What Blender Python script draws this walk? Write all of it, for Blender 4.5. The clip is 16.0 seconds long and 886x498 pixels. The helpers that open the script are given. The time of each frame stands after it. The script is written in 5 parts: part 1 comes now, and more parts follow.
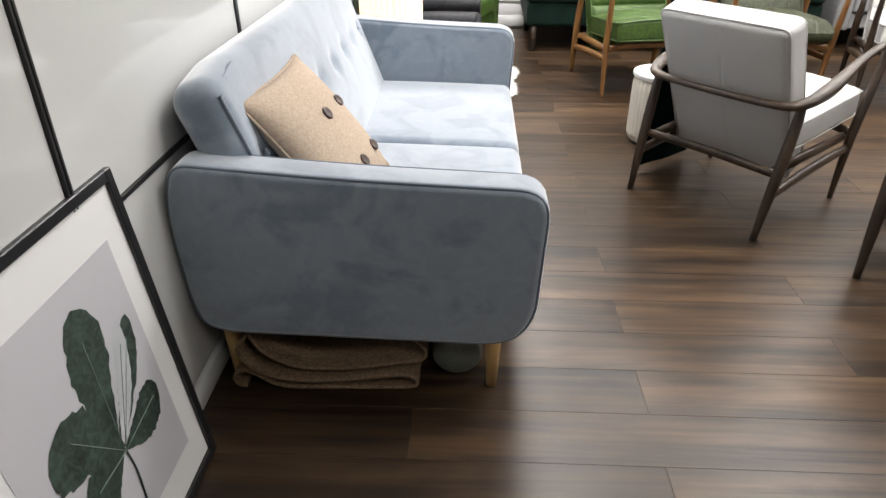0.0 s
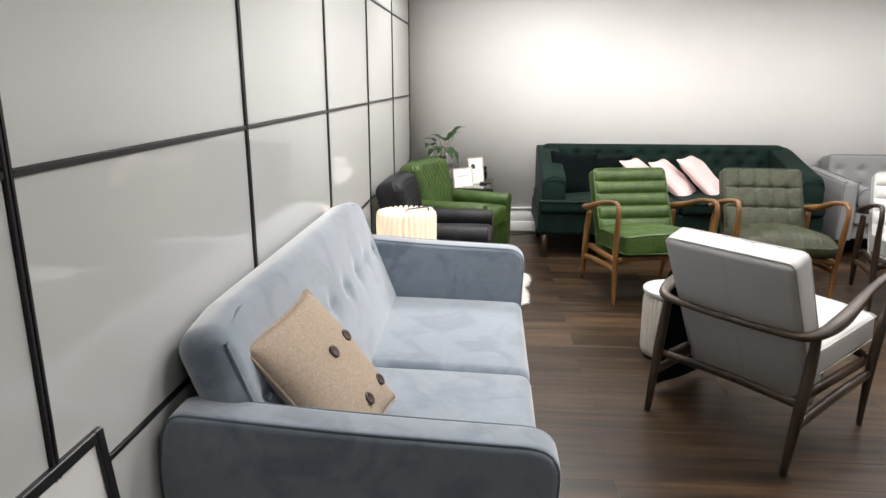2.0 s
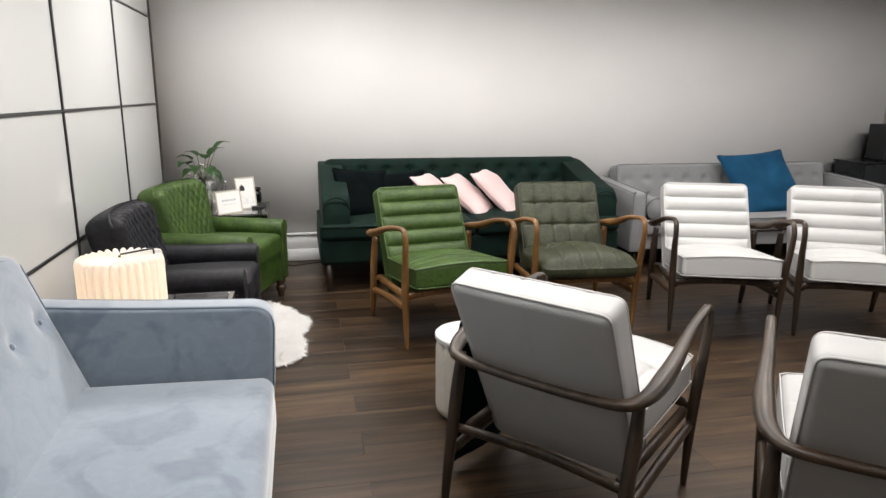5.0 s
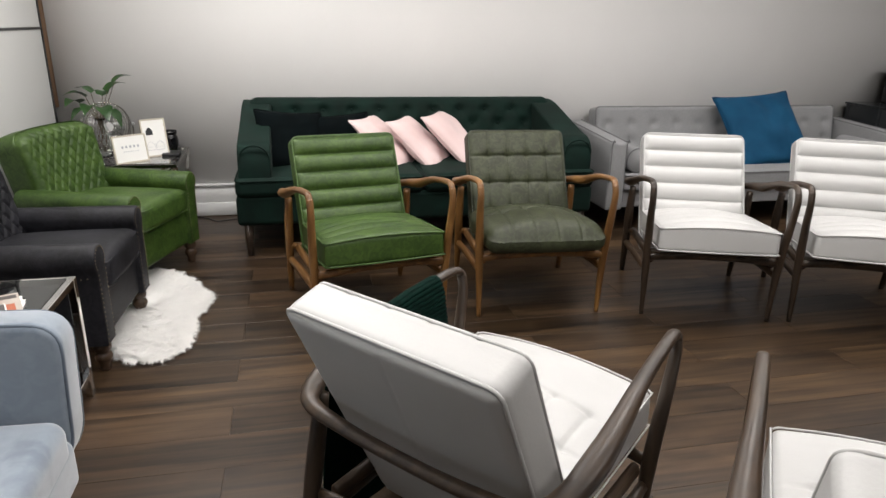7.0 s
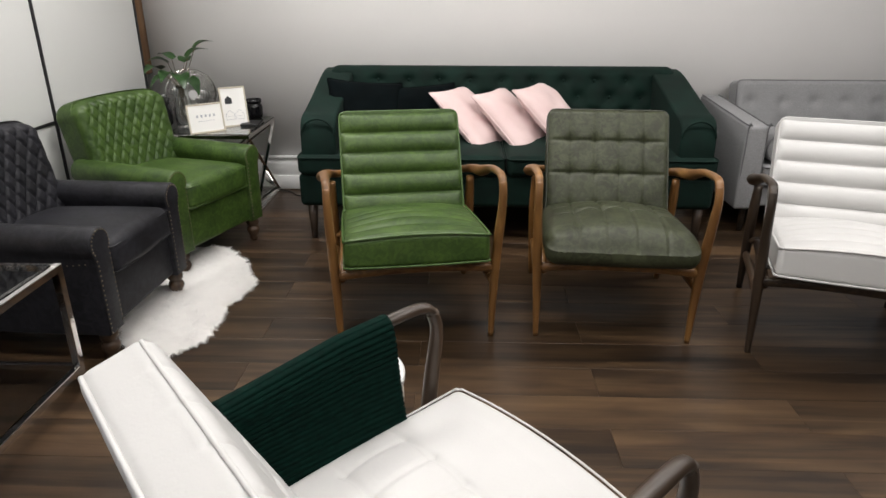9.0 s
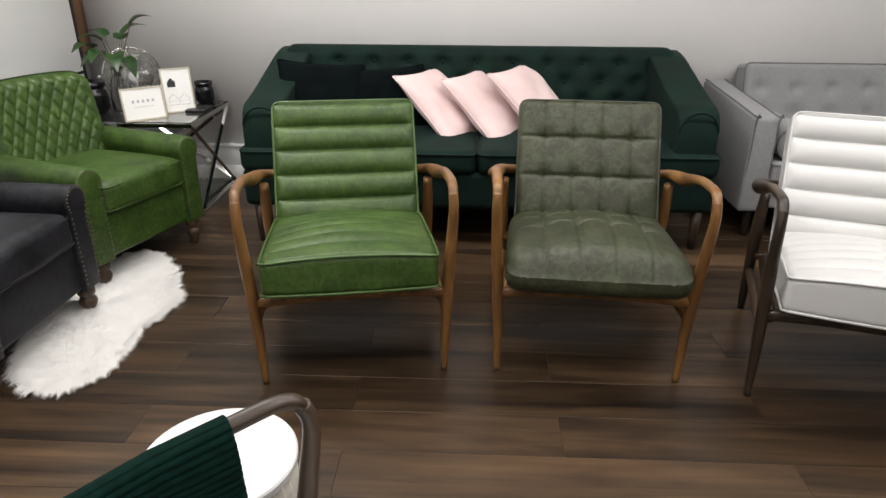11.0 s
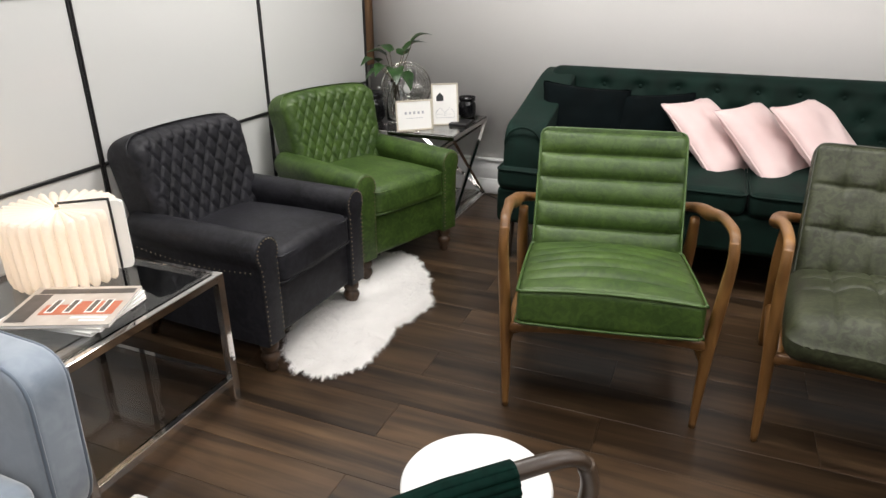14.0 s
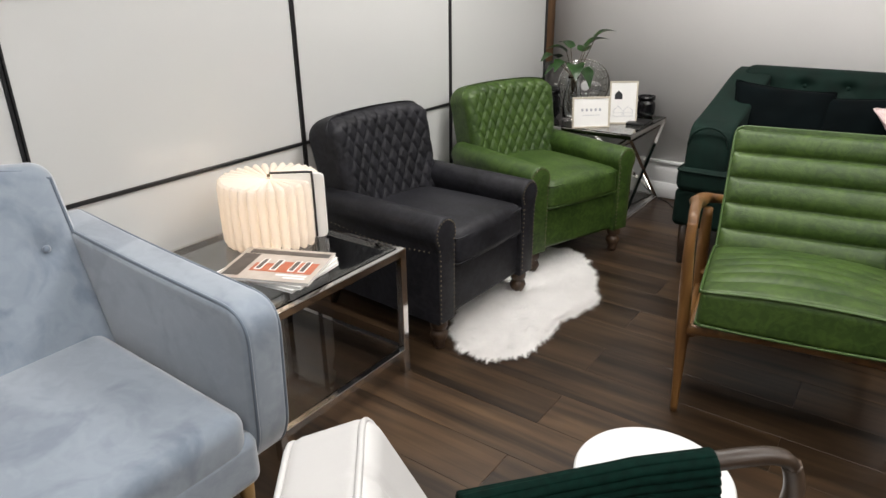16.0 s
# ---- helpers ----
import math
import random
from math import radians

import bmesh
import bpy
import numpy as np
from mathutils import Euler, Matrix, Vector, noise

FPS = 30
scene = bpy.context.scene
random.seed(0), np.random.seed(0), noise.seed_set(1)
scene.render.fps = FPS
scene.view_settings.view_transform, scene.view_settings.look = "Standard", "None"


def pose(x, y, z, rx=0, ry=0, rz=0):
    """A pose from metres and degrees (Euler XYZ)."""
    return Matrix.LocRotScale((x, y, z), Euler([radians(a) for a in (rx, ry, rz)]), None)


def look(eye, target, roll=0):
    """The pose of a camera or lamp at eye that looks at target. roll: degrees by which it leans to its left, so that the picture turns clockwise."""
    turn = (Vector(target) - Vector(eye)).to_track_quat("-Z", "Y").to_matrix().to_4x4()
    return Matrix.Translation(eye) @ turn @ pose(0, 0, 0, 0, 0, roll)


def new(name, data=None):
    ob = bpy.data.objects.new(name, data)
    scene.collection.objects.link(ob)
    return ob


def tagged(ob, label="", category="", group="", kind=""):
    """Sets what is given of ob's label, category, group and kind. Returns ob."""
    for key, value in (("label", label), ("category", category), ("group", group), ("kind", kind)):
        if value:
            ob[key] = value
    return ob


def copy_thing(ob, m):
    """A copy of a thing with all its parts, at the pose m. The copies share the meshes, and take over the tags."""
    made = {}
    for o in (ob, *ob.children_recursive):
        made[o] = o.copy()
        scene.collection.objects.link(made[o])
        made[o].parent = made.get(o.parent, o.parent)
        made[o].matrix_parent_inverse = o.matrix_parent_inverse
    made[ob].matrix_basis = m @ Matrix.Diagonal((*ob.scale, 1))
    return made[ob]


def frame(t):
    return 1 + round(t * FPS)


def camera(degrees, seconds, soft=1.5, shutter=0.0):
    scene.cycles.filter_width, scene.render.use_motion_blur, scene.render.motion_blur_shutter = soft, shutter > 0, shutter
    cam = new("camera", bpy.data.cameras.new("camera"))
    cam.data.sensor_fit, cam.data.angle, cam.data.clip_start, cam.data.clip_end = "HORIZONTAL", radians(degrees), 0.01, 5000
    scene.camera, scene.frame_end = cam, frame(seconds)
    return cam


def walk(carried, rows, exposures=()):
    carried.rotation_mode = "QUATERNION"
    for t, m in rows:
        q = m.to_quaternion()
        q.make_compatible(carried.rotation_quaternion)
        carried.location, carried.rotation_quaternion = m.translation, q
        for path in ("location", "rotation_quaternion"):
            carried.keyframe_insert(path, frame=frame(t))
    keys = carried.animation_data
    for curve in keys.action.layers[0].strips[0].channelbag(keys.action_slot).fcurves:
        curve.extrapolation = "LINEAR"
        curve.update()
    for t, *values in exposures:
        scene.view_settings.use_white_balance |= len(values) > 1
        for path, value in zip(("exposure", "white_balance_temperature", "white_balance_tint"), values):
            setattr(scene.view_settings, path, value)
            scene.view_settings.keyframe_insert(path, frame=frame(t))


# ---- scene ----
cam = camera(67.7, 16.0)
PATH = [
    (0, (1.22, 1.946, 1.349), (1.141, 3.673, 0.344), -0.1),
    (0.5, (1.221, 1.938, 1.391), (1.08, 3.73, 0.515), -0.0),
    (1, (1.239, 1.935, 1.448), (1.081, 3.787, 0.71), 0.0),
    (1.5, (1.25, 1.963, 1.485), (1.092, 3.867, 0.892), 0.1),
    (2, (1.241, 2.036, 1.488), (1.102, 3.968, 0.989), 0.1),
    (2.5, (1.231, 2.133, 1.49), (1.187, 4.08, 1.036), 0.2),
    (3, (1.261, 2.228, 1.486), (1.363, 4.178, 1.051), 0.4),
    (3.5, (1.331, 2.408, 1.46), (1.52, 4.353, 1.033), 0.4),
    (4, (1.417, 2.561, 1.447), (1.626, 4.503, 1.017), 0.3),
    (4.5, (1.478, 2.688, 1.439), (1.741, 4.622, 1.0), 0.4),
    (5, (1.528, 2.829, 1.43), (1.942, 4.732, 0.973), 0.5),
    (5.2, (1.537, 2.878, 1.423), (1.997, 4.767, 0.955), 0.5),
    (7.3, (2.118, 3.56, 1.421), (2.516, 5.403, 0.752), 1.1),
    (7.5, (2.169, 3.599, 1.412), (2.537, 5.443, 0.732), 0.6),
    (8, (2.317, 3.724, 1.399), (2.549, 5.576, 0.679), 0.4),
    (8.5, (2.456, 3.842, 1.409), (2.467, 5.7, 0.668), 0.3),
    (9, (2.573, 3.97, 1.397), (2.519, 5.824, 0.649), 0.1),
    (11.3, (2.782, 4.48, 1.376), (2.7, 6.3, 0.549), 0.4),
    (11.5, (2.763, 4.495, 1.394), (2.666, 6.311, 0.563), 0.4),
    (12, (2.717, 4.53, 1.409), (2.536, 6.345, 0.589), 0.4),
    (12.5, (2.68, 4.531, 1.42), (2.35, 6.328, 0.605), 0.3),
    (13, (2.661, 4.525, 1.424), (2.203, 6.297, 0.618), 0.1),
    (13.5, (2.637, 4.499, 1.432), (2.058, 6.239, 0.634), -0.0),
    (14, (2.615, 4.47, 1.426), (1.92, 6.172, 0.639), -0.1),
    (14.5, (2.6, 4.454, 1.415), (1.787, 6.106, 0.634), -0.4),
    (15, (2.585, 4.437, 1.406), (1.681, 6.042, 0.628), -0.4),
    (15.5, (2.568, 4.41, 1.395), (1.579, 5.967, 0.621), -0.5),
    (16, (2.551, 4.383, 1.386), (1.466, 5.873, 0.611), -0.7),
]
walk(cam, [(t, look(eye, target, roll)) for t, eye, target, roll in PATH], [(0.0, 0.68), (0.5, 0.42), (1.0, 0.26), (2.5, -0.03), (3.5, -0.12), (4.5, -0.14), (7.5, -0.32), (9.0, -0.38), (12.5, -0.2), (16.0, -0.4)])

# ---- light ----
world = bpy.data.worlds.new("world")
scene.world = world
world.use_nodes = True
world.node_tree.nodes["Background"].inputs[0].default_value = (0.8, 0.82, 0.85, 1)
world.node_tree.nodes["Background"].inputs[1].default_value = 0.05
LAMP_POWER = 57.0
CEIL = 2.62
# place and share of the power of each ceiling panel
LIGHTS = [(1.45, 7.1, 0.84), (3.0, 6.8, 0.36), (4.6, 6.8, 0.36), (6.2, 6.8, 0.30), (7.7, 6.8, 0.2), (1.6, 5.2, 0.46), (3.5, 5.3, 0.38), (5.4, 5.3, 0.30), (2.2, 3.75, 0.27), (4.4, 3.5, 0.25), (2.2, 1.2, 0.05), (4.6, 1.2, 0.07)]
LIGHT_SPOTS = [l[:2] for l in LIGHTS]
for lx, ly, share in LIGHTS:
    ld = bpy.data.lights.new("ceiling_lamp", "AREA")
    ld.shape, ld.size, ld.size_y = "RECTANGLE", 1.1, 0.5
    ld.energy, ld.color, ld.spread = LAMP_POWER * share, (1.0, 0.965, 0.945), radians(176)
    lo = new("ceiling_lamp", ld)
    lo.matrix_world = pose(lx, ly, CEIL - 0.03)


# ---- materials ----
def mat(name, color, rough=0.6, metal=0.0, var=0.12, scale=6.0, bump=0.0, bump_scale=120.0, sheen=0.0, sheen_rough=0.4, coat=0.0, spec=0.5, color2=None, rand=0.0, edges=(0.3, 0.7), warp=0.0, fine=0.0):
    m = bpy.data.materials.new(name)
    m.use_nodes = True
    nt = m.node_tree
    b = nt.nodes["Principled BSDF"]
    N, L = nt.nodes.new, nt.links.new
    tc = N("ShaderNodeTexCoord")
    no = N("ShaderNodeTexNoise")
    no.inputs["Scale"].default_value, no.inputs["Detail"].default_value = scale, 6.0
    L(tc.outputs["Object"], no.inputs["Vector"])
    ramp = N("ShaderNodeMapRange")
    ramp.inputs[1].default_value, ramp.inputs[2].default_value = edges
    no.inputs["Distortion"].default_value = warp
    L(no.outputs["Fac"], ramp.inputs[0])
    mix = N("ShaderNodeMix")
    mix.data_type = "RGBA"
    c2 = color2 or tuple(min(1, c * (1 + var)) for c in color)
    c1 = color if color2 else tuple(c * (1 - var) for c in color)
    mix.inputs[6].default_value, mix.inputs[7].default_value = (*c1, 1), (*c2, 1)
    fac = ramp.outputs[0]
    if fine:
        n3, r3, mm = N("ShaderNodeTexNoise"), N("ShaderNodeMapRange"), N("ShaderNodeMix")
        n3.inputs["Scale"].default_value, n3.inputs["Detail"].default_value, n3.inputs["Distortion"].default_value = scale * 3.1, 8.0, 1.5
        r3.inputs[1].default_value, r3.inputs[2].default_value = 0.42, 0.62
        L(tc.outputs["Object"], n3.inputs["Vector"])
        L(n3.outputs["Fac"], r3.inputs[0])
        mm.inputs[0].default_value = fine
        L(fac, mm.inputs[2])
        L(r3.outputs[0], mm.inputs[3])
        fac = mm.outputs[0]
    L(fac, mix.inputs[0])
    out = mix.outputs[2]
    if rand:
        oi, hsv, mr = N("ShaderNodeObjectInfo"), N("ShaderNodeHueSaturation"), N("ShaderNodeMapRange")
        mr.inputs[3].default_value, mr.inputs[4].default_value = 1 - rand, 1 + rand
        L(oi.outputs["Random"], mr.inputs[0])
        L(mr.outputs[0], hsv.inputs["Value"])
        L(out, hsv.inputs["Color"])
        out = hsv.outputs[0]
    L(out, b.inputs["Base Color"])
    b.inputs["Roughness"].default_value, b.inputs["Metallic"].default_value = rough, metal
    b.inputs["Sheen Weight"].default_value, b.inputs["Sheen Roughness"].default_value = sheen, sheen_rough
    b.inputs["Coat Weight"].default_value, b.inputs["Specular IOR Level"].default_value = coat, spec
    b.inputs["Coat Roughness"].default_value = 0.15
    if bump:
        n2, bp = N("ShaderNodeTexNoise"), N("ShaderNodeBump")
        n2.inputs["Scale"].default_value, n2.inputs["Detail"].default_value = bump_scale, 4.0
        L(tc.outputs["Object"], n2.inputs["Vector"])
        bp.inputs["Strength"].default_value, bp.inputs["Distance"].default_value = bump, 0.003
        L(n2.outputs["Fac"], bp.inputs["Height"])
        L(bp.outputs[0], b.inputs["Normal"])
    return m


def wood(name, dark, light, axis="x", rough=0.42, rand=0.12, grain=1.0, shift=True, bump=0.15, spec=0.5, lo=0.62, hi=1.18, patch=0.24):
    """Wood with long grain along one axis of the object."""
    m = bpy.data.materials.new(name)
    m.use_nodes = True
    nt = m.node_tree
    b = nt.nodes["Principled BSDF"]
    N, L = nt.nodes.new, nt.links.new
    tc, mp, oi = N("ShaderNodeTexCoord"), N("ShaderNodeMapping"), N("ShaderNodeObjectInfo")
    s = {"x": (1.3, 26, 26), "y": (26, 1.3, 26), "z": (26, 26, 1.3)}[axis]
    mp.inputs["Scale"].default_value = tuple(v * grain for v in s)
    add = N("ShaderNodeVectorMath")
    mul = N("ShaderNodeMath")
    mul.operation, mul.inputs[1].default_value = "MULTIPLY", 37.0 if shift else 0.0
    L(oi.outputs["Random"], mul.inputs[0])
    L(tc.outputs["Object"], add.inputs[0])
    L(mul.outputs[0], add.inputs[1])
    L(add.outputs[0], mp.inputs["Vector"])
    n1, n2 = N("ShaderNodeTexNoise"), N("ShaderNodeTexNoise")
    n1.inputs["Scale"].default_value, n1.inputs["Detail"].default_value, n1.inputs["Distortion"].default_value = 1.0, 8.0, 0.6
    n2.inputs["Scale"].default_value, n2.inputs["Detail"].default_value = 0.32, 3.0
    L(mp.outputs[0], n1.inputs["Vector"])
    L(mp.outputs[0], n2.inputs["Vector"])
    av = N("ShaderNodeMath")
    av.operation = "ADD"
    h1 = N("ShaderNodeMath")
    h1.operation, h1.inputs[1].default_value = "MULTIPLY", 0.8
    L(n2.outputs["Fac"], h1.inputs[0])
    L(n1.outputs["Fac"], av.inputs[0])
    L(h1.outputs[0], av.inputs[1])
    mr = N("ShaderNodeMapRange")
    mr.inputs[1].default_value, mr.inputs[2].default_value = lo, hi
    L(av.outputs[0], mr.inputs[0])
    mix = N("ShaderNodeMix")
    mix.data_type = "RGBA"
    mix.inputs[6].default_value, mix.inputs[7].default_value = (*dark, 1), (*light, 1)
    L(mr.outputs[0], mix.inputs[0])
    hsv, vr = N("ShaderNodeHueSaturation"), N("ShaderNodeMapRange")
    vr.inputs[3].default_value, vr.inputs[4].default_value = 1 - rand, 1 + rand
    L(oi.outputs["Random"], vr.inputs[0])
    n4, br, bl, m4 = N("ShaderNodeTexNoise"), N("ShaderNodeMapRange"), N("ShaderNodeMath"), N("ShaderNodeMapping")
    m4.inputs["Scale"].default_value = {"x": (2.2, 7, 7), "y": (7, 2.2, 7), "z": (7, 7, 2.2)}[axis]
    n4.inputs["Scale"].default_value, n4.inputs["Detail"].default_value, n4.inputs["Distortion"].default_value = 1.0, 5.0, 1.2
    L(add.outputs[0], m4.inputs["Vector"])
    L(m4.outputs[0], n4.inputs["Vector"])
    br.inputs[1].default_value, br.inputs[2].default_value, br.inputs[3].default_value, br.inputs[4].default_value = 0.3, 0.7, 1 - patch, 1 + patch
    L(n4.outputs["Fac"], br.inputs[0])
    bl.operation = "MULTIPLY"
    L(vr.outputs[0], bl.inputs[0])
    L(br.outputs[0], bl.inputs[1])
    L(bl.outputs[0], hsv.inputs["Value"])
    hr = N("ShaderNodeMapRange")
    hr.inputs[3].default_value, hr.inputs[4].default_value = 0.495, 0.512
    L(n4.outputs["Fac"], hr.inputs[0])
    L(hr.outputs[0], hsv.inputs["Hue"])
    L(mix.outputs[2], hsv.inputs["Color"])
    L(hsv.outputs[0], b.inputs["Base Color"])
    b.inputs["Specular IOR Level"].default_value = spec
    rr = N("ShaderNodeMapRange")
    rr.inputs[3].default_value, rr.inputs[4].default_value = rough + 0.08, rough - 0.08
    L(n1.outputs["Fac"], rr.inputs[0])
    L(rr.outputs[0], b.inputs["Roughness"])
    bp = N("ShaderNodeBump")
    bp.inputs["Strength"].default_value, bp.inputs["Distance"].default_value = bump, 0.002
    L(n1.outputs["Fac"], bp.inputs["Height"])
    L(bp.outputs[0], b.inputs["Normal"])
    return m


def glass(name, color=(1, 1, 1), rough=0.0, ior=1.45):
    m = bpy.data.materials.new(name)
    m.use_nodes = True
    b = m.node_tree.nodes["Principled BSDF"]
    b.inputs["Base Color"].default_value = (*color, 1)
    b.inputs["Transmission Weight"].default_value, b.inputs["Roughness"].default_value, b.inputs["IOR"].default_value = 1.0, rough, ior
    return m


def glow(name, color, strength):
    m = bpy.data.materials.new(name)
    m.use_nodes = True
    b = m.node_tree.nodes["Principled BSDF"]
    b.inputs["Base Color"].default_value = (*color, 1)
    b.inputs["Emission Color"].default_value = (*color, 1)
    b.inputs["Emission Strength"].default_value = strength
    return m


M_WALL = mat("wall_paint", (0.80, 0.785, 0.77), 0.75, var=0.02, scale=1.5, bump=0.08, bump_scale=90)
# for the added, unseen walls: grey chosen to lower the bounced fill light
M_FAR = mat("unseen_wall_grey", (0.45, 0.44, 0.43), 0.8, var=0.04, scale=1.5, bump=0.08, bump_scale=90)
M_WARM = mat("beige_paint", (0.62, 0.57, 0.48), 0.75, var=0.03, scale=2)
M_CEIL = mat("ceiling_paint", (0.78, 0.77, 0.75), 0.85, var=0.02, scale=2)
M_TRIM = mat("trim_gloss", (0.78, 0.78, 0.77), 0.35, var=0.02, scale=3)
M_PANEL = mat("white_glass_panel", (0.60, 0.605, 0.59), 0.035, var=0.01, scale=0.8, coat=0.3, spec=0.55)
M_BLACK = mat("black_metal", (0.012, 0.012, 0.013), 0.35, var=0.2, scale=20)
M_PLANK = wood("floor_plank", (0.0150, 0.0090, 0.0054), (0.079, 0.0455, 0.0245), "x", 0.35, 0.36, 1.0, spec=0.40, bump=0.25, lo=0.66, hi=1.16, patch=0.30)
M_JOINT = mat("floor_joint", (0.02, 0.013, 0.009), 0.7, var=0.2)
M_OAK = wood("oak", (0.115, 0.048, 0.014), (0.25, 0.117, 0.037), "z", 0.38, 0.1, 1.2)
M_OAKX = wood("oak_arm", (0.115, 0.048, 0.014), (0.25, 0.117, 0.037), "y", 0.38, 0.1, 1.2)
M_WALNUT = wood("dark_walnut", (0.014, 0.009, 0.006), (0.06, 0.038, 0.025), "z", 0.4, 0.15, 1.2)
M_WALNUTX = wood("dark_walnut_arm", (0.014, 0.0085, 0.0052), (0.068, 0.041, 0.025), "y", 0.38, 0.15, 1.2)
M_TURNED = wood("turned_foot", (0.022, 0.012, 0.007), (0.07, 0.037, 0.02), "z", 0.4, 0.1)
M_PINE = wood("light_leg", (0.42, 0.24, 0.09), (0.62, 0.4, 0.18), "z", 0.4, 0.05)
M_BLUE = mat("blue_velvet", (0.168, 0.206, 0.258), 0.85, scale=5.5, sheen=1.0, sheen_rough=0.5, spec=0.2, color2=(0.262, 0.307, 0.360), bump=0.06, bump_scale=420, edges=(0.40, 0.52), warp=0.8, fine=0.25)
M_BLUEP = mat("blue_piping", (0.12, 0.15, 0.19), 0.7, sheen=0.6)
M_DGREEN = mat("dark_green_velvet", (0.0008, 0.0075, 0.005), 0.8, scale=9, spec=0.22, sheen=0.03, sheen_rough=0.3, color2=(0.002, 0.016, 0.011))
M_GREY = mat("grey_weave", (0.20, 0.20, 0.205), 0.9, scale=220, color2=(0.30, 0.30, 0.305), bump=0.3, bump_scale=420)
M_GREYP = mat("grey_piping", (0.13, 0.13, 0.135), 0.9)
M_GLEATHER = mat("green_leather", (0.0175, 0.041, 0.0062), 0.48, spec=0.38, scale=9, color2=(0.060, 0.108, 0.019), fine=0.45, bump=0.25, bump_scale=170)
M_GLEATHERP = mat("green_leather_piping", (0.055, 0.105, 0.024), 0.42, scale=20)
M_OLIVE = mat("olive_leather", (0.0150, 0.0175, 0.0070), 0.5, spec=0.38, scale=10, color2=(0.054, 0.062, 0.031), fine=0.5, bump=0.25, bump_scale=150)
M_OLIVEP = mat("olive_piping", (0.03, 0.034, 0.02), 0.5)
M_WLEATHER = mat("white_leather", (0.52, 0.515, 0.505), 0.43, var=0.03, scale=5, bump=0.12, bump_scale=150)
M_BLEATHER = mat("charcoal_leather", (0.0045, 0.0045, 0.0058), 0.55, spec=0.25, scale=7, color2=(0.0205, 0.0205, 0.0255), fine=0.45, bump=0.3, bump_scale=160)
M_NAIL = mat("brass_nail", (0.17, 0.14, 0.10), 0.4, metal=1.0, var=0.2, scale=60)
M_CHROME = mat("polished_chrome", (0.72, 0.70, 0.68), 0.06, metal=1.0, var=0.03, scale=8)
M_SMOKE = mat("smoked_glass", (0.02, 0.022, 0.024), 0.02, var=0.05, spec=0.6)
M_PANE = glass("smoked_pane", (0.50, 0.51, 0.52))
M_CLEAR = glass("clear_glass", (0.96, 0.985, 0.975))
M_PINK = mat("pink_cotton", (0.70, 0.52, 0.505), 0.9, scale=5, color2=(0.76, 0.60, 0.585), bump=0.2, bump_scale=300, sheen=0.15)
M_BLUEC = mat("blue_cotton", (0.0025, 0.046, 0.105), 0.85, spec=0.25, scale=6, color2=(0.005, 0.066, 0.14), bump=0.2, bump_scale=240)
M_NAVY = mat("near_black_velvet", (0.0012, 0.003, 0.0035), 0.95, var=0.3, scale=8, spec=0.1)
M_BEIGE = mat("beige_linen", (0.33, 0.255, 0.19), 0.92, scale=160, color2=(0.47, 0.375, 0.29), bump=0.35, bump_scale=360)
M_BUTTON = mat("brown_button", (0.035, 0.014, 0.008), 0.35, var=0.3, scale=50)
M_FUR = mat("white_fur", (0.88, 0.865, 0.84), 0.95, var=0.04, scale=12, sheen=0.4)
M_KNIT = mat("dark_green_knit", (0.001, 0.0105, 0.0075), 0.95, var=0.35, scale=70, spec=0.1)
M_JUTE = mat("brown_jute", (0.13, 0.082, 0.044), 0.95, scale=110, color2=(0.28, 0.19, 0.115), bump=0.8, bump_scale=200)
M_GREYRUG = mat("grey_green_rug", (0.10, 0.11, 0.09), 0.95, scale=180, color2=(0.2, 0.21, 0.18), bump=0.5, bump_scale=300)
M_PAPER = mat("white_paper", (0.86, 0.85, 0.82), 0.8, var=0.02, scale=6)
M_MAT = mat("mount_board", (0.72, 0.72, 0.71), 0.7, var=0.01, scale=3)
M_PRINT = mat("print_paper", (0.50, 0.495, 0.52), 0.5, var=0.03, scale=3)
M_LEAFP = mat("leaf_ink", (0.008, 0.013, 0.011), 0.6, scale=13, color2=(0.055, 0.09, 0.07), fine=0.5)
M_LEAFW = mat("leaf_ink_wash", (0.42, 0.44, 0.45), 0.6, scale=16, color2=(0.50, 0.51, 0.53))
M_VEIN = mat("leaf_vein_ink", (0.20, 0.26, 0.235), 0.6)
M_LEAF = mat("plant_leaf", (0.006, 0.024, 0.005), 0.38, scale=20, color2=(0.024, 0.075, 0.012))
M_STEM = mat("plant_stem", (0.10, 0.075, 0.04), 0.6, var=0.3, scale=50)
M_INK = mat("dark_print", (0.02, 0.022, 0.025), 0.6)
M_INKG = mat("grey_print", (0.42, 0.43, 0.46), 0.6)
M_JAR = mat("black_glazed_jar", (0.006, 0.006, 0.007), 0.16, var=0.2, scale=30)
M_LIGHT = glow("led_diffuser", (1, 0.97, 0.93), 4.0)
M_ALU = mat("white_metal", (0.75, 0.75, 0.74), 0.4, var=0.02)
M_BATTEN = wood("timber_batten", (0.10, 0.05, 0.022), (0.24, 0.13, 0.065), "z", 0.6, 0.05)
M_RADIO = mat("black_plastic", (0.012, 0.012, 0.013), 0.45, var=0.2, scale=40)
M_SILVER = mat("brushed_silver", (0.5, 0.5, 0.5), 0.35, metal=0.9, var=0.05, scale=30)
M_FRAME = mat("champagne_wood", (0.55, 0.50, 0.40), 0.4, var=0.1, scale=30)
M_RED = mat("magazine_red", (0.42, 0.085, 0.035), 0.3, scale=30, color2=(0.5, 0.16, 0.08))
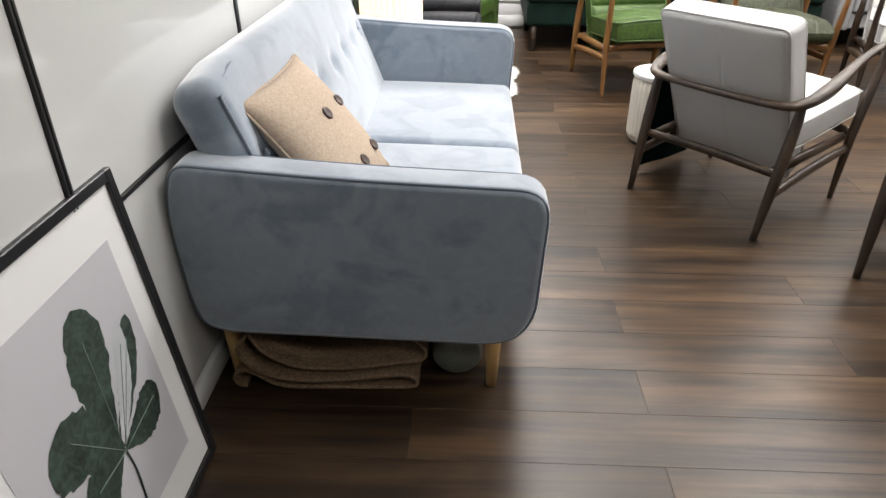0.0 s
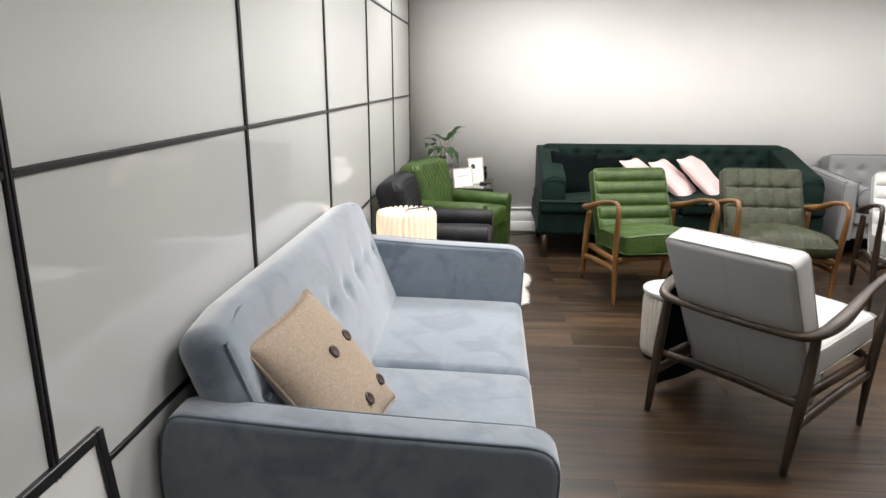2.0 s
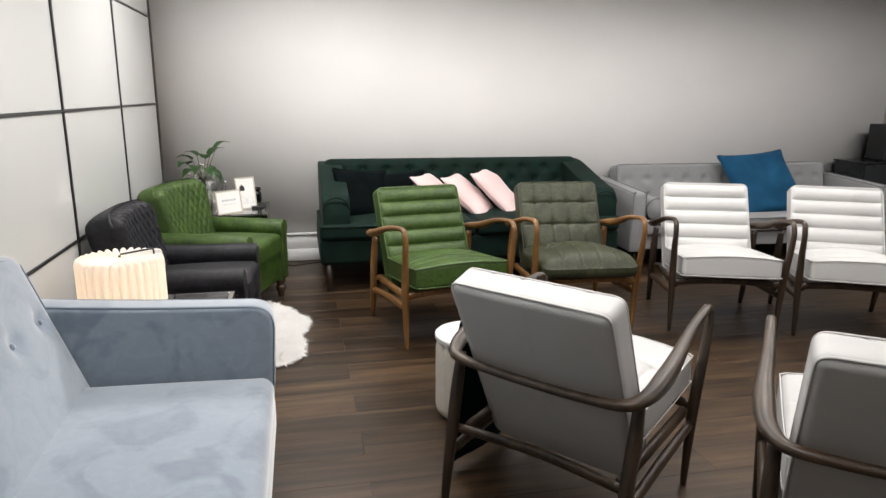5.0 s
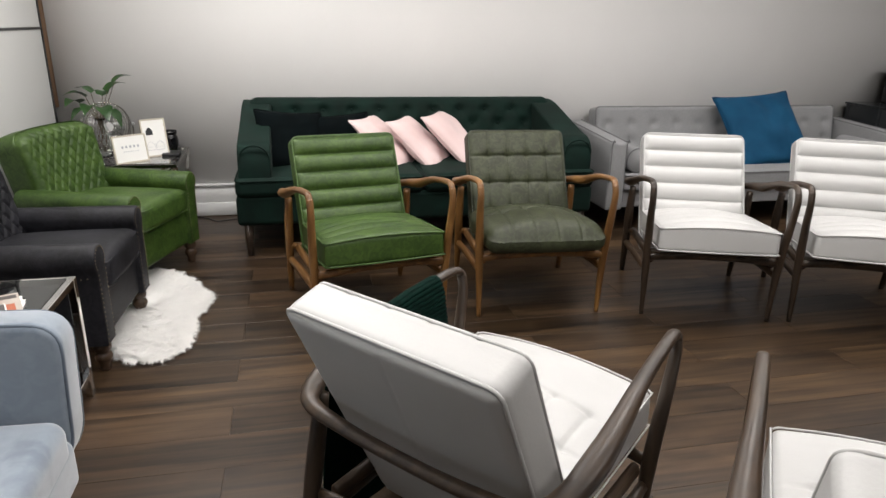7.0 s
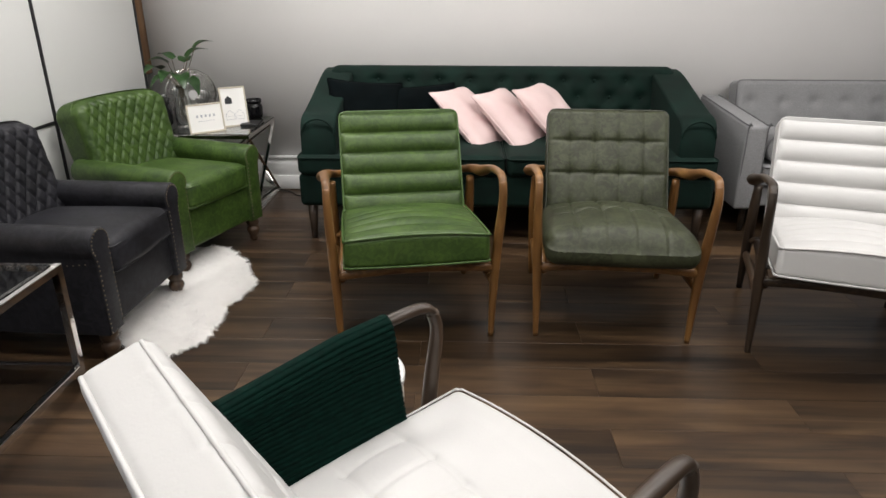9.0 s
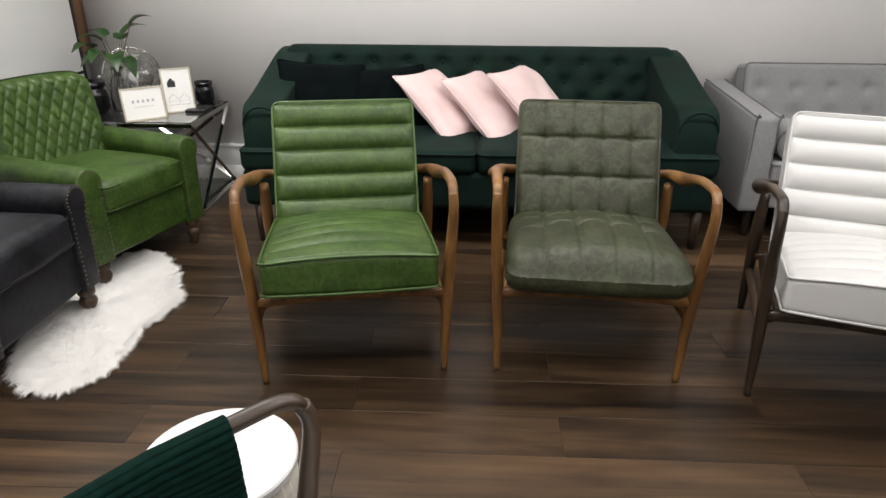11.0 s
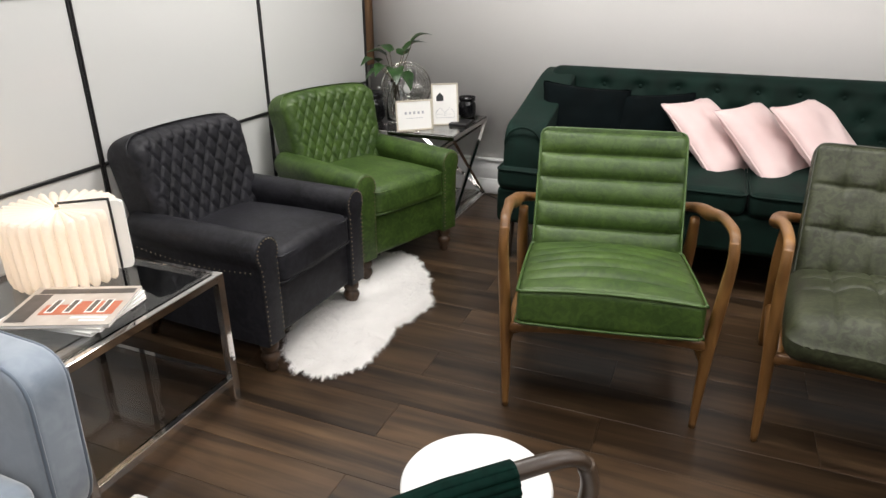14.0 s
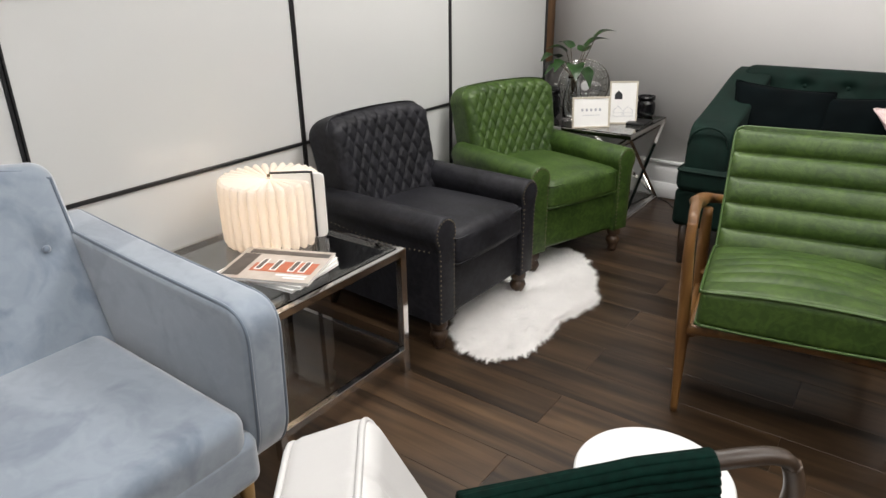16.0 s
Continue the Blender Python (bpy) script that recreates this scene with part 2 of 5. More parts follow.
M_COVER = mat("magazine_cover", (0.42, 0.36, 0.31), 0.28, scale=14, color2=(0.55, 0.5, 0.45))
M_COVERD = mat("magazine_dark", (0.07, 0.06, 0.055), 0.3, var=0.3, scale=30)
M_STOOLTOP = mat("white_lacquer", (0.64, 0.64, 0.63), 0.3, var=0.01)
M_PLEAT = mat("cream_pleat", (0.62, 0.58, 0.51), 0.85, var=0.08, scale=8)
M_CABLE = mat("black_cable", (0.01, 0.01, 0.01), 0.5)


# ---- mesh helpers ----
def part(name, bm, material, parent=None, label="", smooth=True, angle=None):
    me = bpy.data.meshes.new(name)
    bmesh.ops.recalc_face_normals(bm, faces=bm.faces[:])
    for f in bm.faces:
        f.smooth = smooth
    if smooth and angle:
        for e in bm.edges:
            if len(e.link_faces) == 2 and e.calc_face_angle(0) > radians(angle):
                e.smooth = False
    bm.to_mesh(me)
    bm.free()
    me.materials.append(material)
    ob = new(name, me)
    if parent is not None:
        ob.parent = parent
    if label:
        ob["label"] = label
    return ob


def thing(name, m, label, category, group="", kind=""):
    e = new(name)
    e.empty_display_size = 0.1
    e.matrix_basis = m
    return tagged(e, label, category, group, kind)


def moved(bm, m):
    bmesh.ops.transform(bm, matrix=m, verts=bm.verts[:])
    return bm


def merged(*bms):
    out = bmesh.new()
    for b in bms:
        me = bpy.data.meshes.new("tmp")
        b.to_mesh(me)
        b.free()
        out.from_mesh(me)
        bpy.data.meshes.remove(me)
    return out


def axis_samples(half, r, n):
    arc = [math.tan(radians(a)) for a in (45, 33, 20, 9, 0)]
    lo = [-(half - r) - r * a for a in arc]
    inner = [-(half - r) + 2 * (half - r) * i / n for i in range(1, n)]
    return lo + inner + [-v for v in reversed(lo)]


def block(w, d, h, r, n=(4, 4, 2), f=None):
    """A rounded block about its centre; f moves each vertex."""
    r = min(r, w / 2 - 1e-4, d / 2 - 1e-4, h / 2 - 1e-4)
    half = (w / 2, d / 2, h / 2)
    S = [axis_samples(half[i], r, n[i]) for i in range(3)]
    bm, seen = bmesh.new(), {}

    def vert(p):
        k = tuple(round(c, 6) for c in p)
        if k not in seen:
            q = Vector([max(-(half[i] - r), min(half[i] - r, p[i])) for i in range(3)])
            v = Vector(p) - q
            if v.length > 1e-9:
                v.normalize()
            c = q + v * r
            seen[k] = bm.verts.new(f(c) if f else c)
        return seen[k]
    for ax in range(3):
        a, b = [(1, 2), (2, 0), (0, 1)][ax]
        for sgn in (-1, 1):
            for i in range(len(S[a]) - 1):
                for j in range(len(S[b]) - 1):
                    q = []
                    for u, v in ((i, j), (i + 1, j), (i + 1, j + 1), (i, j + 1)):
                        p = [0, 0, 0]
                        p[ax], p[a], p[b] = sgn * half[ax], S[a][u], S[b][v]
                        q.append(vert(p))
                    bm.faces.new(q if sgn > 0 else q[::-1])
    return bm


def spline(ctrl, per=6, closed=False):
    """Catmull-Rom through control tuples of any length."""
    P = [np.array(c, float) for c in ctrl]
    n = len(P)
    out = []
    for i in range(n if closed else n - 1):
        if closed:
            a, b, c, d = P[i - 1], P[i], P[(i + 1) % n], P[(i + 2) % n]
        else:
            a, b, c, d = P[max(i - 1, 0)], P[i], P[i + 1], P[min(i + 2, n - 1)]
        for k in range(per):
            t = k / per
            out.append(0.5 * (2 * b + (c - a) * t + (2 * a - 5 * b + 4 * c - d) * t * t + (3 * b - a - 3 * c + d) * t ** 3))
    if not closed:
        out.append(P[-1])
    return out


def tube(ctrl, radius=0.01, sides=8, per=6, closed=False, flat=1.0, up=(0, 0, 1)):
    """A swept tube; control points are (x, y, z) or (x, y, z, r). flat squashes it along up."""
    pts = spline(ctrl, per, closed) if per > 1 else [np.array(c, float) for c in ctrl]
    bm = bmesh.new()
    rings = []
    n = len(pts)
    upv = Vector(up)
    for i, p in enumerate(pts):
        c = Vector(p[:3])
        nx = Vector(pts[(i + 1) % n][:3]) if closed or i < n - 1 else c
        pv = Vector(pts[i - 1][:3]) if closed or i > 0 else c
        t = (nx - pv).normalized()
        s = t.cross(upv)
        if s.length < 0.05:
            s = t.cross(Vector((1, 0, 0)) if abs(t.x) < 0.9 else Vector((0, 1, 0)))
        s.normalize()
        if rings and s.dot(last) < 0:
            s = -s
        last = s
        u = s.cross(t).normalized()
        r = p[3] if len(p) > 3 else radius
        rings.append([bm.verts.new(c + s * r * math.cos(2 * math.pi * k / sides) + u * r * flat * math.sin(2 * math.pi * k / sides)) for k in range(sides)])
    for i in range(n if closed else n - 1):
        a, b = rings[i], rings[(i + 1) % n]
        for k in range(sides):
            bm.faces.new((a[k], a[(k + 1) % sides], b[(k + 1) % sides], b[k]))
    if not closed:
        bm.faces.new(rings[0][::-1])
        bm.faces.new(rings[-1])
    return bm


def lathe(profile, seg=20, wob=None):
    """A turned shape from (radius, z) pairs."""
    bm = bmesh.new()
    rings = []
    for r, z in profile:
        if r < 1e-5:
            rings.append([bm.verts.new((0, 0, z))])
        else:
            rings.append([bm.verts.new(((r + (wob(k, z) if wob else 0)) * math.cos(2 * math.pi * k / seg), (r + (wob(k, z) if wob else 0)) * math.sin(2 * math.pi * k / seg), z)) for k in range(seg)])
    for a, b in zip(rings, rings[1:]):
        for k in range(seg):
            if len(a) == 1 and len(b) == 1:
                continue
            if len(a) == 1:
                bm.faces.new((a[0], b[(k + 1) % seg], b[k]))
            elif len(b) == 1:
                bm.faces.new((a[k], a[(k + 1) % seg], b[0]))
            else:
                bm.faces.new((a[k], a[(k + 1) % seg], b[(k + 1) % seg], b[k]))
    return bm


def slab(outline, thick, bevel=0.02, seg=3):
    """A plate in the xz plane from an outline of (x, z), thick along y, with rounded rims."""
    bm = bmesh.new()
    vs = [bm.verts.new((x, -thick / 2, z)) for x, z in outline]
    f = bm.faces.new(vs)
    r = bmesh.ops.extrude_face_region(bm, geom=[f])
    up = [v for v in r["geom"] if isinstance(v, bmesh.types.BMVert)]
    bmesh.ops.translate(bm, verts=up, vec=(0, thick, 0))
    rim = [e for e in bm.edges if abs(e.verts[0].co.y - e.verts[1].co.y) < 1e-6]
    if bevel:
        bmesh.ops.bevel(bm, geom=rim, offset=bevel, segments=seg, affect="EDGES", profile=0.5, clamp_overlap=True)
    return bm


def rounded(poly, radii, n=6):
    """Round the corners of a polygon of (x, z)."""
    out = []
    k = len(poly)
    for i in range(k):
        p, a, b = (Vector(poly[j % k]) for j in (i, i - 1, i + 1))
        r = radii[i] if isinstance(radii, (list, tuple)) else radii
        if r <= 0:
            out.append(tuple(p))
            continue
        u, v = (a - p), (b - p)
        s, e = p + u.normalized() * min(r, u.length * 0.49), p + v.normalized() * min(r, v.length * 0.49)
        for j in range(n + 1):
            t = j / n
            q = s * (1 - t) ** 2 + p * 2 * t * (1 - t) + e * t * t
            out.append((q.x, q.y))
    return out


def bar(x0, y0, z0, x1, y1, z1, bevel=0.002):
    bm = bmesh.new()
    bmesh.ops.create_cube(bm, size=1, matrix=Matrix.Translation(((x0 + x1) / 2, (y0 + y1) / 2, (z0 + z1) / 2)) @ Matrix.Diagonal((abs(x1 - x0), abs(y1 - y0), abs(z1 - z0), 1)))
    if bevel:
        bmesh.ops.bevel(bm, geom=bm.edges[:], offset=bevel, segments=1, affect="EDGES")
    return bm


def sheet_solid(g, thick):
    """A thick cloth from a grid of points, closed at its rims."""
    P = np.array(g, float)
    du, dv = np.gradient(P, axis=0), np.gradient(P, axis=1)
    nr = np.cross(du, dv)
    nr /= np.linalg.norm(nr, axis=2, keepdims=True) + 1e-12
    A, B = P + nr * thick / 2, P - nr * thick / 2
    bm = bmesh.new()
    a = [[bm.verts.new(p) for p in row] for row in A]
    b = [[bm.verts.new(p) for p in row] for row in B]
    n, m = len(a), len(a[0])
    for i in range(n - 1):
        for j in range(m - 1):
            bm.faces.new((a[i][j], a[i][j + 1], a[i + 1][j + 1], a[i + 1][j]))
            bm.faces.new((b[i][j], b[i + 1][j], b[i + 1][j + 1], b[i][j + 1]))
    for i in range(n - 1):
        for j in (0, m - 1):
            bm.faces.new((a[i][j], a[i + 1][j], b[i + 1][j], b[i][j]))
    for j in range(m - 1):
        for i in (0, n - 1):
            bm.faces.new((a[i][j], a[i][j + 1], b[i][j + 1], b[i][j]))
    return bm


def pillow(w, h, t, n=22, sharp=2.6, wrinkle=0.006, seed=0):
    """A stuffed cushion standing in the xz plane, with pinched seams and pulled corners."""
    bm = bmesh.new()
    sides = []
    for sgn in (1, -1):
        g = []
        for i in range(n + 1):
            row = []
            for j in range(n + 1):
                u, v = 2 * i / n - 1, 2 * j / n - 1
                pull = 1 - 0.07 * (1 - abs(v) ** 2) * abs(u) ** 3, 1 - 0.07 * (1 - abs(u) ** 2) * abs(v) ** 3
                x, z = u * w / 2 * pull[0], v * h / 2 * pull[1]
                th = t / 2 * (max(0.0, 1 - abs(u) ** sharp) * max(0.0, 1 - abs(v) ** sharp)) ** 0.55
                th += wrinkle * noise.noise((u * 2.3 + seed, v * 2.3, sgn * 3.1)) * (1 - max(abs(u), abs(v)) ** 4) * 2
                row.append((x, -sgn * max(th, 0.0), z))
            g.append(row)
        sides.append(g)
    edge = {}

    def vert(s, i, j):
        k = ("e", i, j) if i in (0, n) or j in (0, n) else (s, i, j)
        if k not in edge:
            x, y, z = sides[s][i][j]
            edge[k] = bm.verts.new((x, 0 if k[0] == "e" else y, z))
        return edge[k]
    for s in (0, 1):
        for i in range(n):
            for j in range(n):
                q = [vert(s, i, j), vert(s, i + 1, j), vert(s, i + 1, j + 1), vert(s, i, j + 1)]
                bm.faces.new(q if s == 0 else q[::-1])
    return bm


def pillow_depth(x, z, w, h, t, sharp=2.6):
    return t / 2 * ((1 - abs(2 * x / w) ** sharp) * (1 - abs(2 * z / h) ** sharp)) ** 0.55


def seam(w, h, r=0.004, n=10):
    """Piping round a pillow of that size."""
    pts = []
    for u0, v0, du, dv in ((-1, -1, 1, 0), (1, -1, 0, 1), (1, 1, -1, 0), (-1, 1, 0, -1)):
        for k in range(n):
            u, v = u0 + du * 2 * k / n, v0 + dv * 2 * k / n
            px, pz = 1 - 0.07 * (1 - abs(v) ** 2) * abs(u) ** 3, 1 - 0.07 * (1 - abs(u) ** 2) * abs(v) ** 3
            pts.append((u * w / 2 * px, 0, v * h / 2 * pz))
    return tube(pts, r, 6, 2, closed=True, up=(0, 1, 0))


# ---- structure ----
X1, Y0, Y1 = 9.6, -4.0, 8.56
tagged(part("wall_west", bar(0.30, Y0, 0, 0.44, 8.405, CEIL, 0), M_WALL), "plain wall behind the white glass panels", "wall", kind="structure")
tagged(part("wall_north", bar(0.2, Y1 + 0.02, 0, 7.36, Y1 + 0.2, CEIL, 0), M_WALL), "white painted wall behind the sofas", "wall", kind="structure")
tagged(part("wall_north_recess", bar(7.21, Y1 + 0.9, 0, X1 + 0.2, Y1 + 1.05, CEIL, 0), M_WARM), "beige painted wall of the recess", "wall", kind="structure")
tagged(part("wall_recess_side", bar(7.21, Y1 + 0.2, 0, 7.36, Y1 + 0.9, CEIL, 0), M_WALL), "white return wall of the recess", "wall", kind="structure")
# east and south walls are unseen, added to enclose the room; grey dims their bounce
tagged(part("wall_east", bar(X1, Y0, 0, X1 + 0.15, Y1 + 0.9, CEIL, 0), M_FAR), "unseen grey wall added to close the room and cut fill light", "wall", kind="structure")
tagged(part("wall_south", bar(0.44, Y0 - 0.15, 0, X1, Y0, CEIL, 0), M_FAR), "unseen grey wall added to close the room and cut fill light", "wall", kind="structure")
tagged(part("ceiling", bar(0.2, Y0 - 0.2, CEIL, X1 + 0.2, Y1 + 1.1, CEIL + 0.1, 0), M_CEIL), "white painted ceiling", "ceiling", kind="structure")
base = tagged(part("baseboard", bar(0.402, Y1 - 0.008, 0.004, 7.36, Y1 + 0.02, 0.105, 0.003), M_TRIM), "white gloss skirting board along the wall", "baseboard", kind="structure")
tagged(part("trim", merged(bar(0.402, Y1 + 0.004, 0.105, 7.36, Y1 + 0.02, 0.23, 0.001), bar(0.402, Y1 - 0.012, 0.23, 7.36, Y1 + 0.02, 0.25, 0.004)), M_TRIM), "white pipe boxing with a rounded top above the skirting", "trim", kind="structure")

# white glass wall panels in a black grid
panels = tagged(part("panel_wall", bar(0.44, Y0, 0.004, 0.448, 8.418, CEIL - 0.004, 0), M_BLACK), "glossy white glass wall panels in a thin black grid", "wall panels", kind="structure")
PY = [8.412 - 1.0735 * k for k in range(13)]
PZ = [0.085, 0.722, 1.337, 1.977, 2.612]
for i in range(len(PY) - 1):
    for j in range(len(PZ) - 1):
        lo = max(PY[i + 1], Y0)
        part("panel", bar(0.448, lo + 0.010, PZ[j] + 0.007, 0.460, PY[i] - 0.010, PZ[j + 1] - 0.007, 0.0015), M_PANEL, panels, smooth=False)
for y in PY[:-1]:
    part("black_strip", bar(0.449, y - 0.0095, 0.006, 0.467, y - 0.0015, CEIL - 0.006, 0.001), M_BLACK, panels, smooth=False)
    part("black_strip", bar(0.449, y + 0.0015, 0.006, 0.467, y + 0.0095, CEIL - 0.006, 0.001), M_BLACK, panels, smooth=False)
for z in PZ[1:-1]:
    for i in range(len(PY) - 1):
        part("black_strip", bar(0.449, max(PY[i + 1], Y0) + 0.0105, z - 0.0065, 0.466, PY[i] - 0.0105, z + 0.0065, 0.001), M_BLACK, panels, smooth=False)
tagged(part("panel_base", bar(0.449, Y0, 0.004, 0.472, 8.415, 0.080, 0.002), M_TRIM), "white plinth under the glass panels", "baseboard", kind="structure")
tagged(part("wall_corner", bar(0.2, 8.420, 0, 0.40, Y1 + 0.02, CEIL, 0), M_WALL), "narrow white return wall beside the glass panels", "wall", kind="structure")
tagged(part("corner_batten", bar(0.402, 8.440, 0.82, 0.446, 8.565, CEIL - 0.01, 0.002), M_BATTEN), "narrow brown timber batten in the wall corner", "trim", kind="structure")

# ceiling lights
def ceiling_light(m):
    t = thing("ceiling_light", m, "recessed white led ceiling panel, lit", "ceiling light", "ceiling lights")
    fr = merged(bar(-0.6, -0.3, -0.015, 0.6, -0.27, 0.002), bar(-0.6, 0.27, -0.015, 0.6, 0.3, 0.002), bar(-0.6, -0.27, -0.015, -0.57, 0.27, 0.002), bar(0.57, -0.27, -0.015, 0.6, 0.27, 0.002))
    part("frame", fr, M_ALU, t, smooth=False)
    part("diffuser", bar(-0.57, -0.27, -0.008, 0.57, 0.27, -0.001, 0), M_LIGHT, t, smooth=False)
    return t


cl = ceiling_light(pose(*LIGHT_SPOTS[0], CEIL - 0.004))
for lx, ly in LIGHT_SPOTS[1:]:
    copy_thing(cl, pose(lx, ly, CEIL - 0.004))


# ---- armchairs with show-wood frames ----
def dent(p, spots, r, depth):
    return sum(depth * math.exp(-((p[0] - a) ** 2 + (p[1] - b) ** 2) / (r * r)) for a, b in spots)


def rect_piping(w, d, r, rad=0.005, z=0.0, bulge=0.0):
    o = rounded([(-w / 2, -d / 2), (w / 2, -d / 2), (w / 2, d / 2), (-w / 2, d / 2)], r, 4)
    return tube([(x, y, z + bulge * (1 - (2 * x / w) ** 2)) for x, y in o], rad, 6, 1, closed=True)


def armchair(m, leather, piping, frame_leg, frame_arm, style, label, group):
    """Low armchair: loose seat and back on a wooden frame whose arms run round behind the back. It faces +y."""
    t = thing("armchair", m, label, "armchair", group)
    W = 0.56
    # seat cushion
    def seat_shape(c):
        x, y, z = c
        top = max(0.0, z / 0.058)
        u, v = 2 * x / W, y / 0.26
        crown = 0.054 * (1 - u * u) * (1 - v * v * 0.62) * top
        dz = crown
        if style == "channel" and z > 0.02:
            g = [-0.15, -0.07, 0.01, 0.09, 0.17]
            dz -= sum(0.0035 * math.exp(-((y - k) / 0.006) ** 2) + 0.0055 * math.exp(-((y - k) / 0.02) ** 2) for k in g) * (1 - u ** 6)
        if style in ("tuft", "white_tuft") and z > 0.02:
            cols = [-0.168, -0.056, 0.056, 0.168] if style == "tuft" else [-0.2, -0.1, 0.0, 0.1, 0.2]
            rows = [-0.10, 0.05] if style == "white_tuft" else [-0.13, 0.0]
            for ry in rows:
                dz -= (0.010 if style == "tuft" else 0.005) * math.exp(-((y - ry) / 0.007) ** 2) * (1 - u ** 8) * (1 if abs(x) < 0.25 else 0.4)
                dz -= dent((x, y), [(k, ry) for k in cols], 0.030, 0.017 if style == "tuft" else 0.007)
            for k in cols:
                if style == "tuft" or rows[0] - 0.01 < y < rows[1] + 0.01:
                    dz -= (0.009 if style == "tuft" else 0.004) * math.exp(-((x - k) / 0.007) ** 2)
        if style == "tuft" and z > 0 and y > 0.16:
            dz -= 0.03 * ((y - 0.16) / 0.1) ** 2
        dz *= min(1.0, max(0.0, z / 0.045))
        out = 1 + 0.02 * (1 - v * v) + (0.02 if y > 0 else 0.0) * max(0, v)
        return Vector((x * out, y + 0.012 * (1 - u * u) * (1 if y > 0.2 else 0), z + dz))
    fine = (84, 84, 3)
    SH = 0.114 if style != "tuft" else 0.130
    tilt = pose(0, 0.140, 0.466 - SH / 2, 5.5, 0, 0)
    r = 0.022 if style != "tuft" else 0.05
    seat = part("seat", moved(block(W if style != "tuft" else 0.59, 0.53 if style != "tuft" else 0.57, SH, r, fine, seat_shape), tilt), leather, t)
    if style != "tuft":
        for z in (SH / 2 - 0.004, -SH / 2 + 0.004):
            rim = []
            o = rounded([(-W / 2, -0.265), (0, -0.265), (W / 2, -0.265), (W / 2, 0), (W / 2, 0.265), (W / 4, 0.265), (0, 0.265), (-W / 4, 0.265), (-W / 2, 0.265), (-W / 2, 0)], [0.025, 0, 0.025, 0, 0.025, 0, 0, 0, 0.025, 0], 4)
            for x, y in o:
                c = seat_shape(Vector((x, y, 0.0)))
                u, v = 2 * x / W, y / 0.26
                rim.append((c.x, c.y, z + (0.054 * (1 - u * u) * (1 - v * v * 0.62) if z > 0 else 0.0)))
            part("piping", moved(tube(rim, 0.0028 if style == "white_tuft" else 0.0048, 6, 3, closed=True), tilt), piping, seat)
    # back cushion, in its own plane: x across, y up it, z towards the sitter
    H = 0.72 if style == "white_tuft" else 0.68
    def back_shape(c):
        x, y, z = c
        u, v = 2 * x / W, 2 * y / H
        dz = 0.0
        if z > 0.02:
            dz += 0.012 * (1 - u * u) * (1 - v * v)
            if style == "channel":
                k = (H / 2 - 0.008 - y) / 0.096
                dz += 0.032 * (abs(math.sin(math.pi * k)) ** 0.42 - 1) * (1 - u ** 10) * (1 if y < H / 2 - 0.01 else 0)
            if style in ("tuft", "white_tuft"):
                cols, rows = [-0.168, -0.056, 0.056, 0.168], [-0.13, 0.03, 0.185]
                for ry in rows:
                    dz -= 0.009 * math.exp(-((y - ry) / 0.007) ** 2) * (1 - u ** 8)
                    dz -= dent((x, y), [(q, ry) for q in cols], 0.03, 0.013)
                for q in cols:
                    dz -= 0.006 * math.exp(-((x - q) / 0.007) ** 2)
        elif z < -0.02:
            dz -= 0.010 * (1 - u * u) * (1 - v * v)
            if style == "white_tuft":
                dz += 0.003 * math.exp(-(x / 0.004) ** 2)
        return Vector((x * (1 - 0.03 * max(0, -v)), y - 0.15 * min(0.0, z - 0.03) * max(0.0, v) ** 3, z + dz))
    # the channelled and olive chairs lean further back
    lean, by, bz = (0.430, -0.171, 0.530) if style == "white_tuft" else (0.475, -0.232, 0.523)
    up = Vector((0, -lean, 0.9)).normalized()
    fw = Vector((0, 0.9, lean)).normalized()
    bm_m = Matrix(((1, 0, 0, 0), (0, up.y, fw.y, by), (0, up.z, fw.z, bz), (0, 0, 0, 1)))
    T = 0.125
    nb = (26, 130, 3) if style == "channel" else (84, 90, 3)
    back = part("backrest", moved(block(W, H, T, 0.032, nb, back_shape), bm_m), leather, t)
    for z in (T / 2 - 0.014, -T / 2 + 0.014):
        part("piping", moved(moved(rect_piping(W - 0.009, H - 0.009, 0.036, 0.0045, z), Matrix.Diagonal((1, 1 if z > 0 else 1.02, 1, 1)) @ pose(0, 0 if z > 0 else 0.006, 0)), bm_m), piping, back)
    # frame
    for s in (-1, 1):
        part("front_leg", tube([(s * 0.315, 0.325, 0.0, 0.0115), (s * 0.318, 0.325, 0.15, 0.016), (s * 0.324, 0.328, 0.33, 0.0205), (s * 0.333, 0.355, 0.52, 0.0185), (s * 0.336, 0.372, 0.63, 0.016), (s * 0.336, 0.358, 0.686, 0.0155)], sides=10, per=5, up=(1, 0, 0)), frame_leg, t)
        part("rear_leg", tube([(s * 0.318, -0.335, 0.0, 0.014), (s * 0.322, -0.30, 0.2, 0.021), (s * 0.326, -0.26, 0.4, 0.023), (s * 0.325, -0.235, 0.545, 0.018)], sides=10, per=4, up=(1, 0, 0)), frame_leg, t)
        part("side_stretcher", tube([(s * 0.320, -0.30, 0.19, 0.015), (s * 0.318, 0.0, 0.225, 0.017), (s * 0.319, 0.325, 0.25, 0.015)], sides=8, per=5, flat=1.4), frame_arm, t)
        part("seat_rail", tube([(s * 0.285, -0.24, 0.27, 0.016), (s * 0.295, 0.30, 0.30, 0.016)], sides=8, per=2, flat=1.5), frame_arm, t)
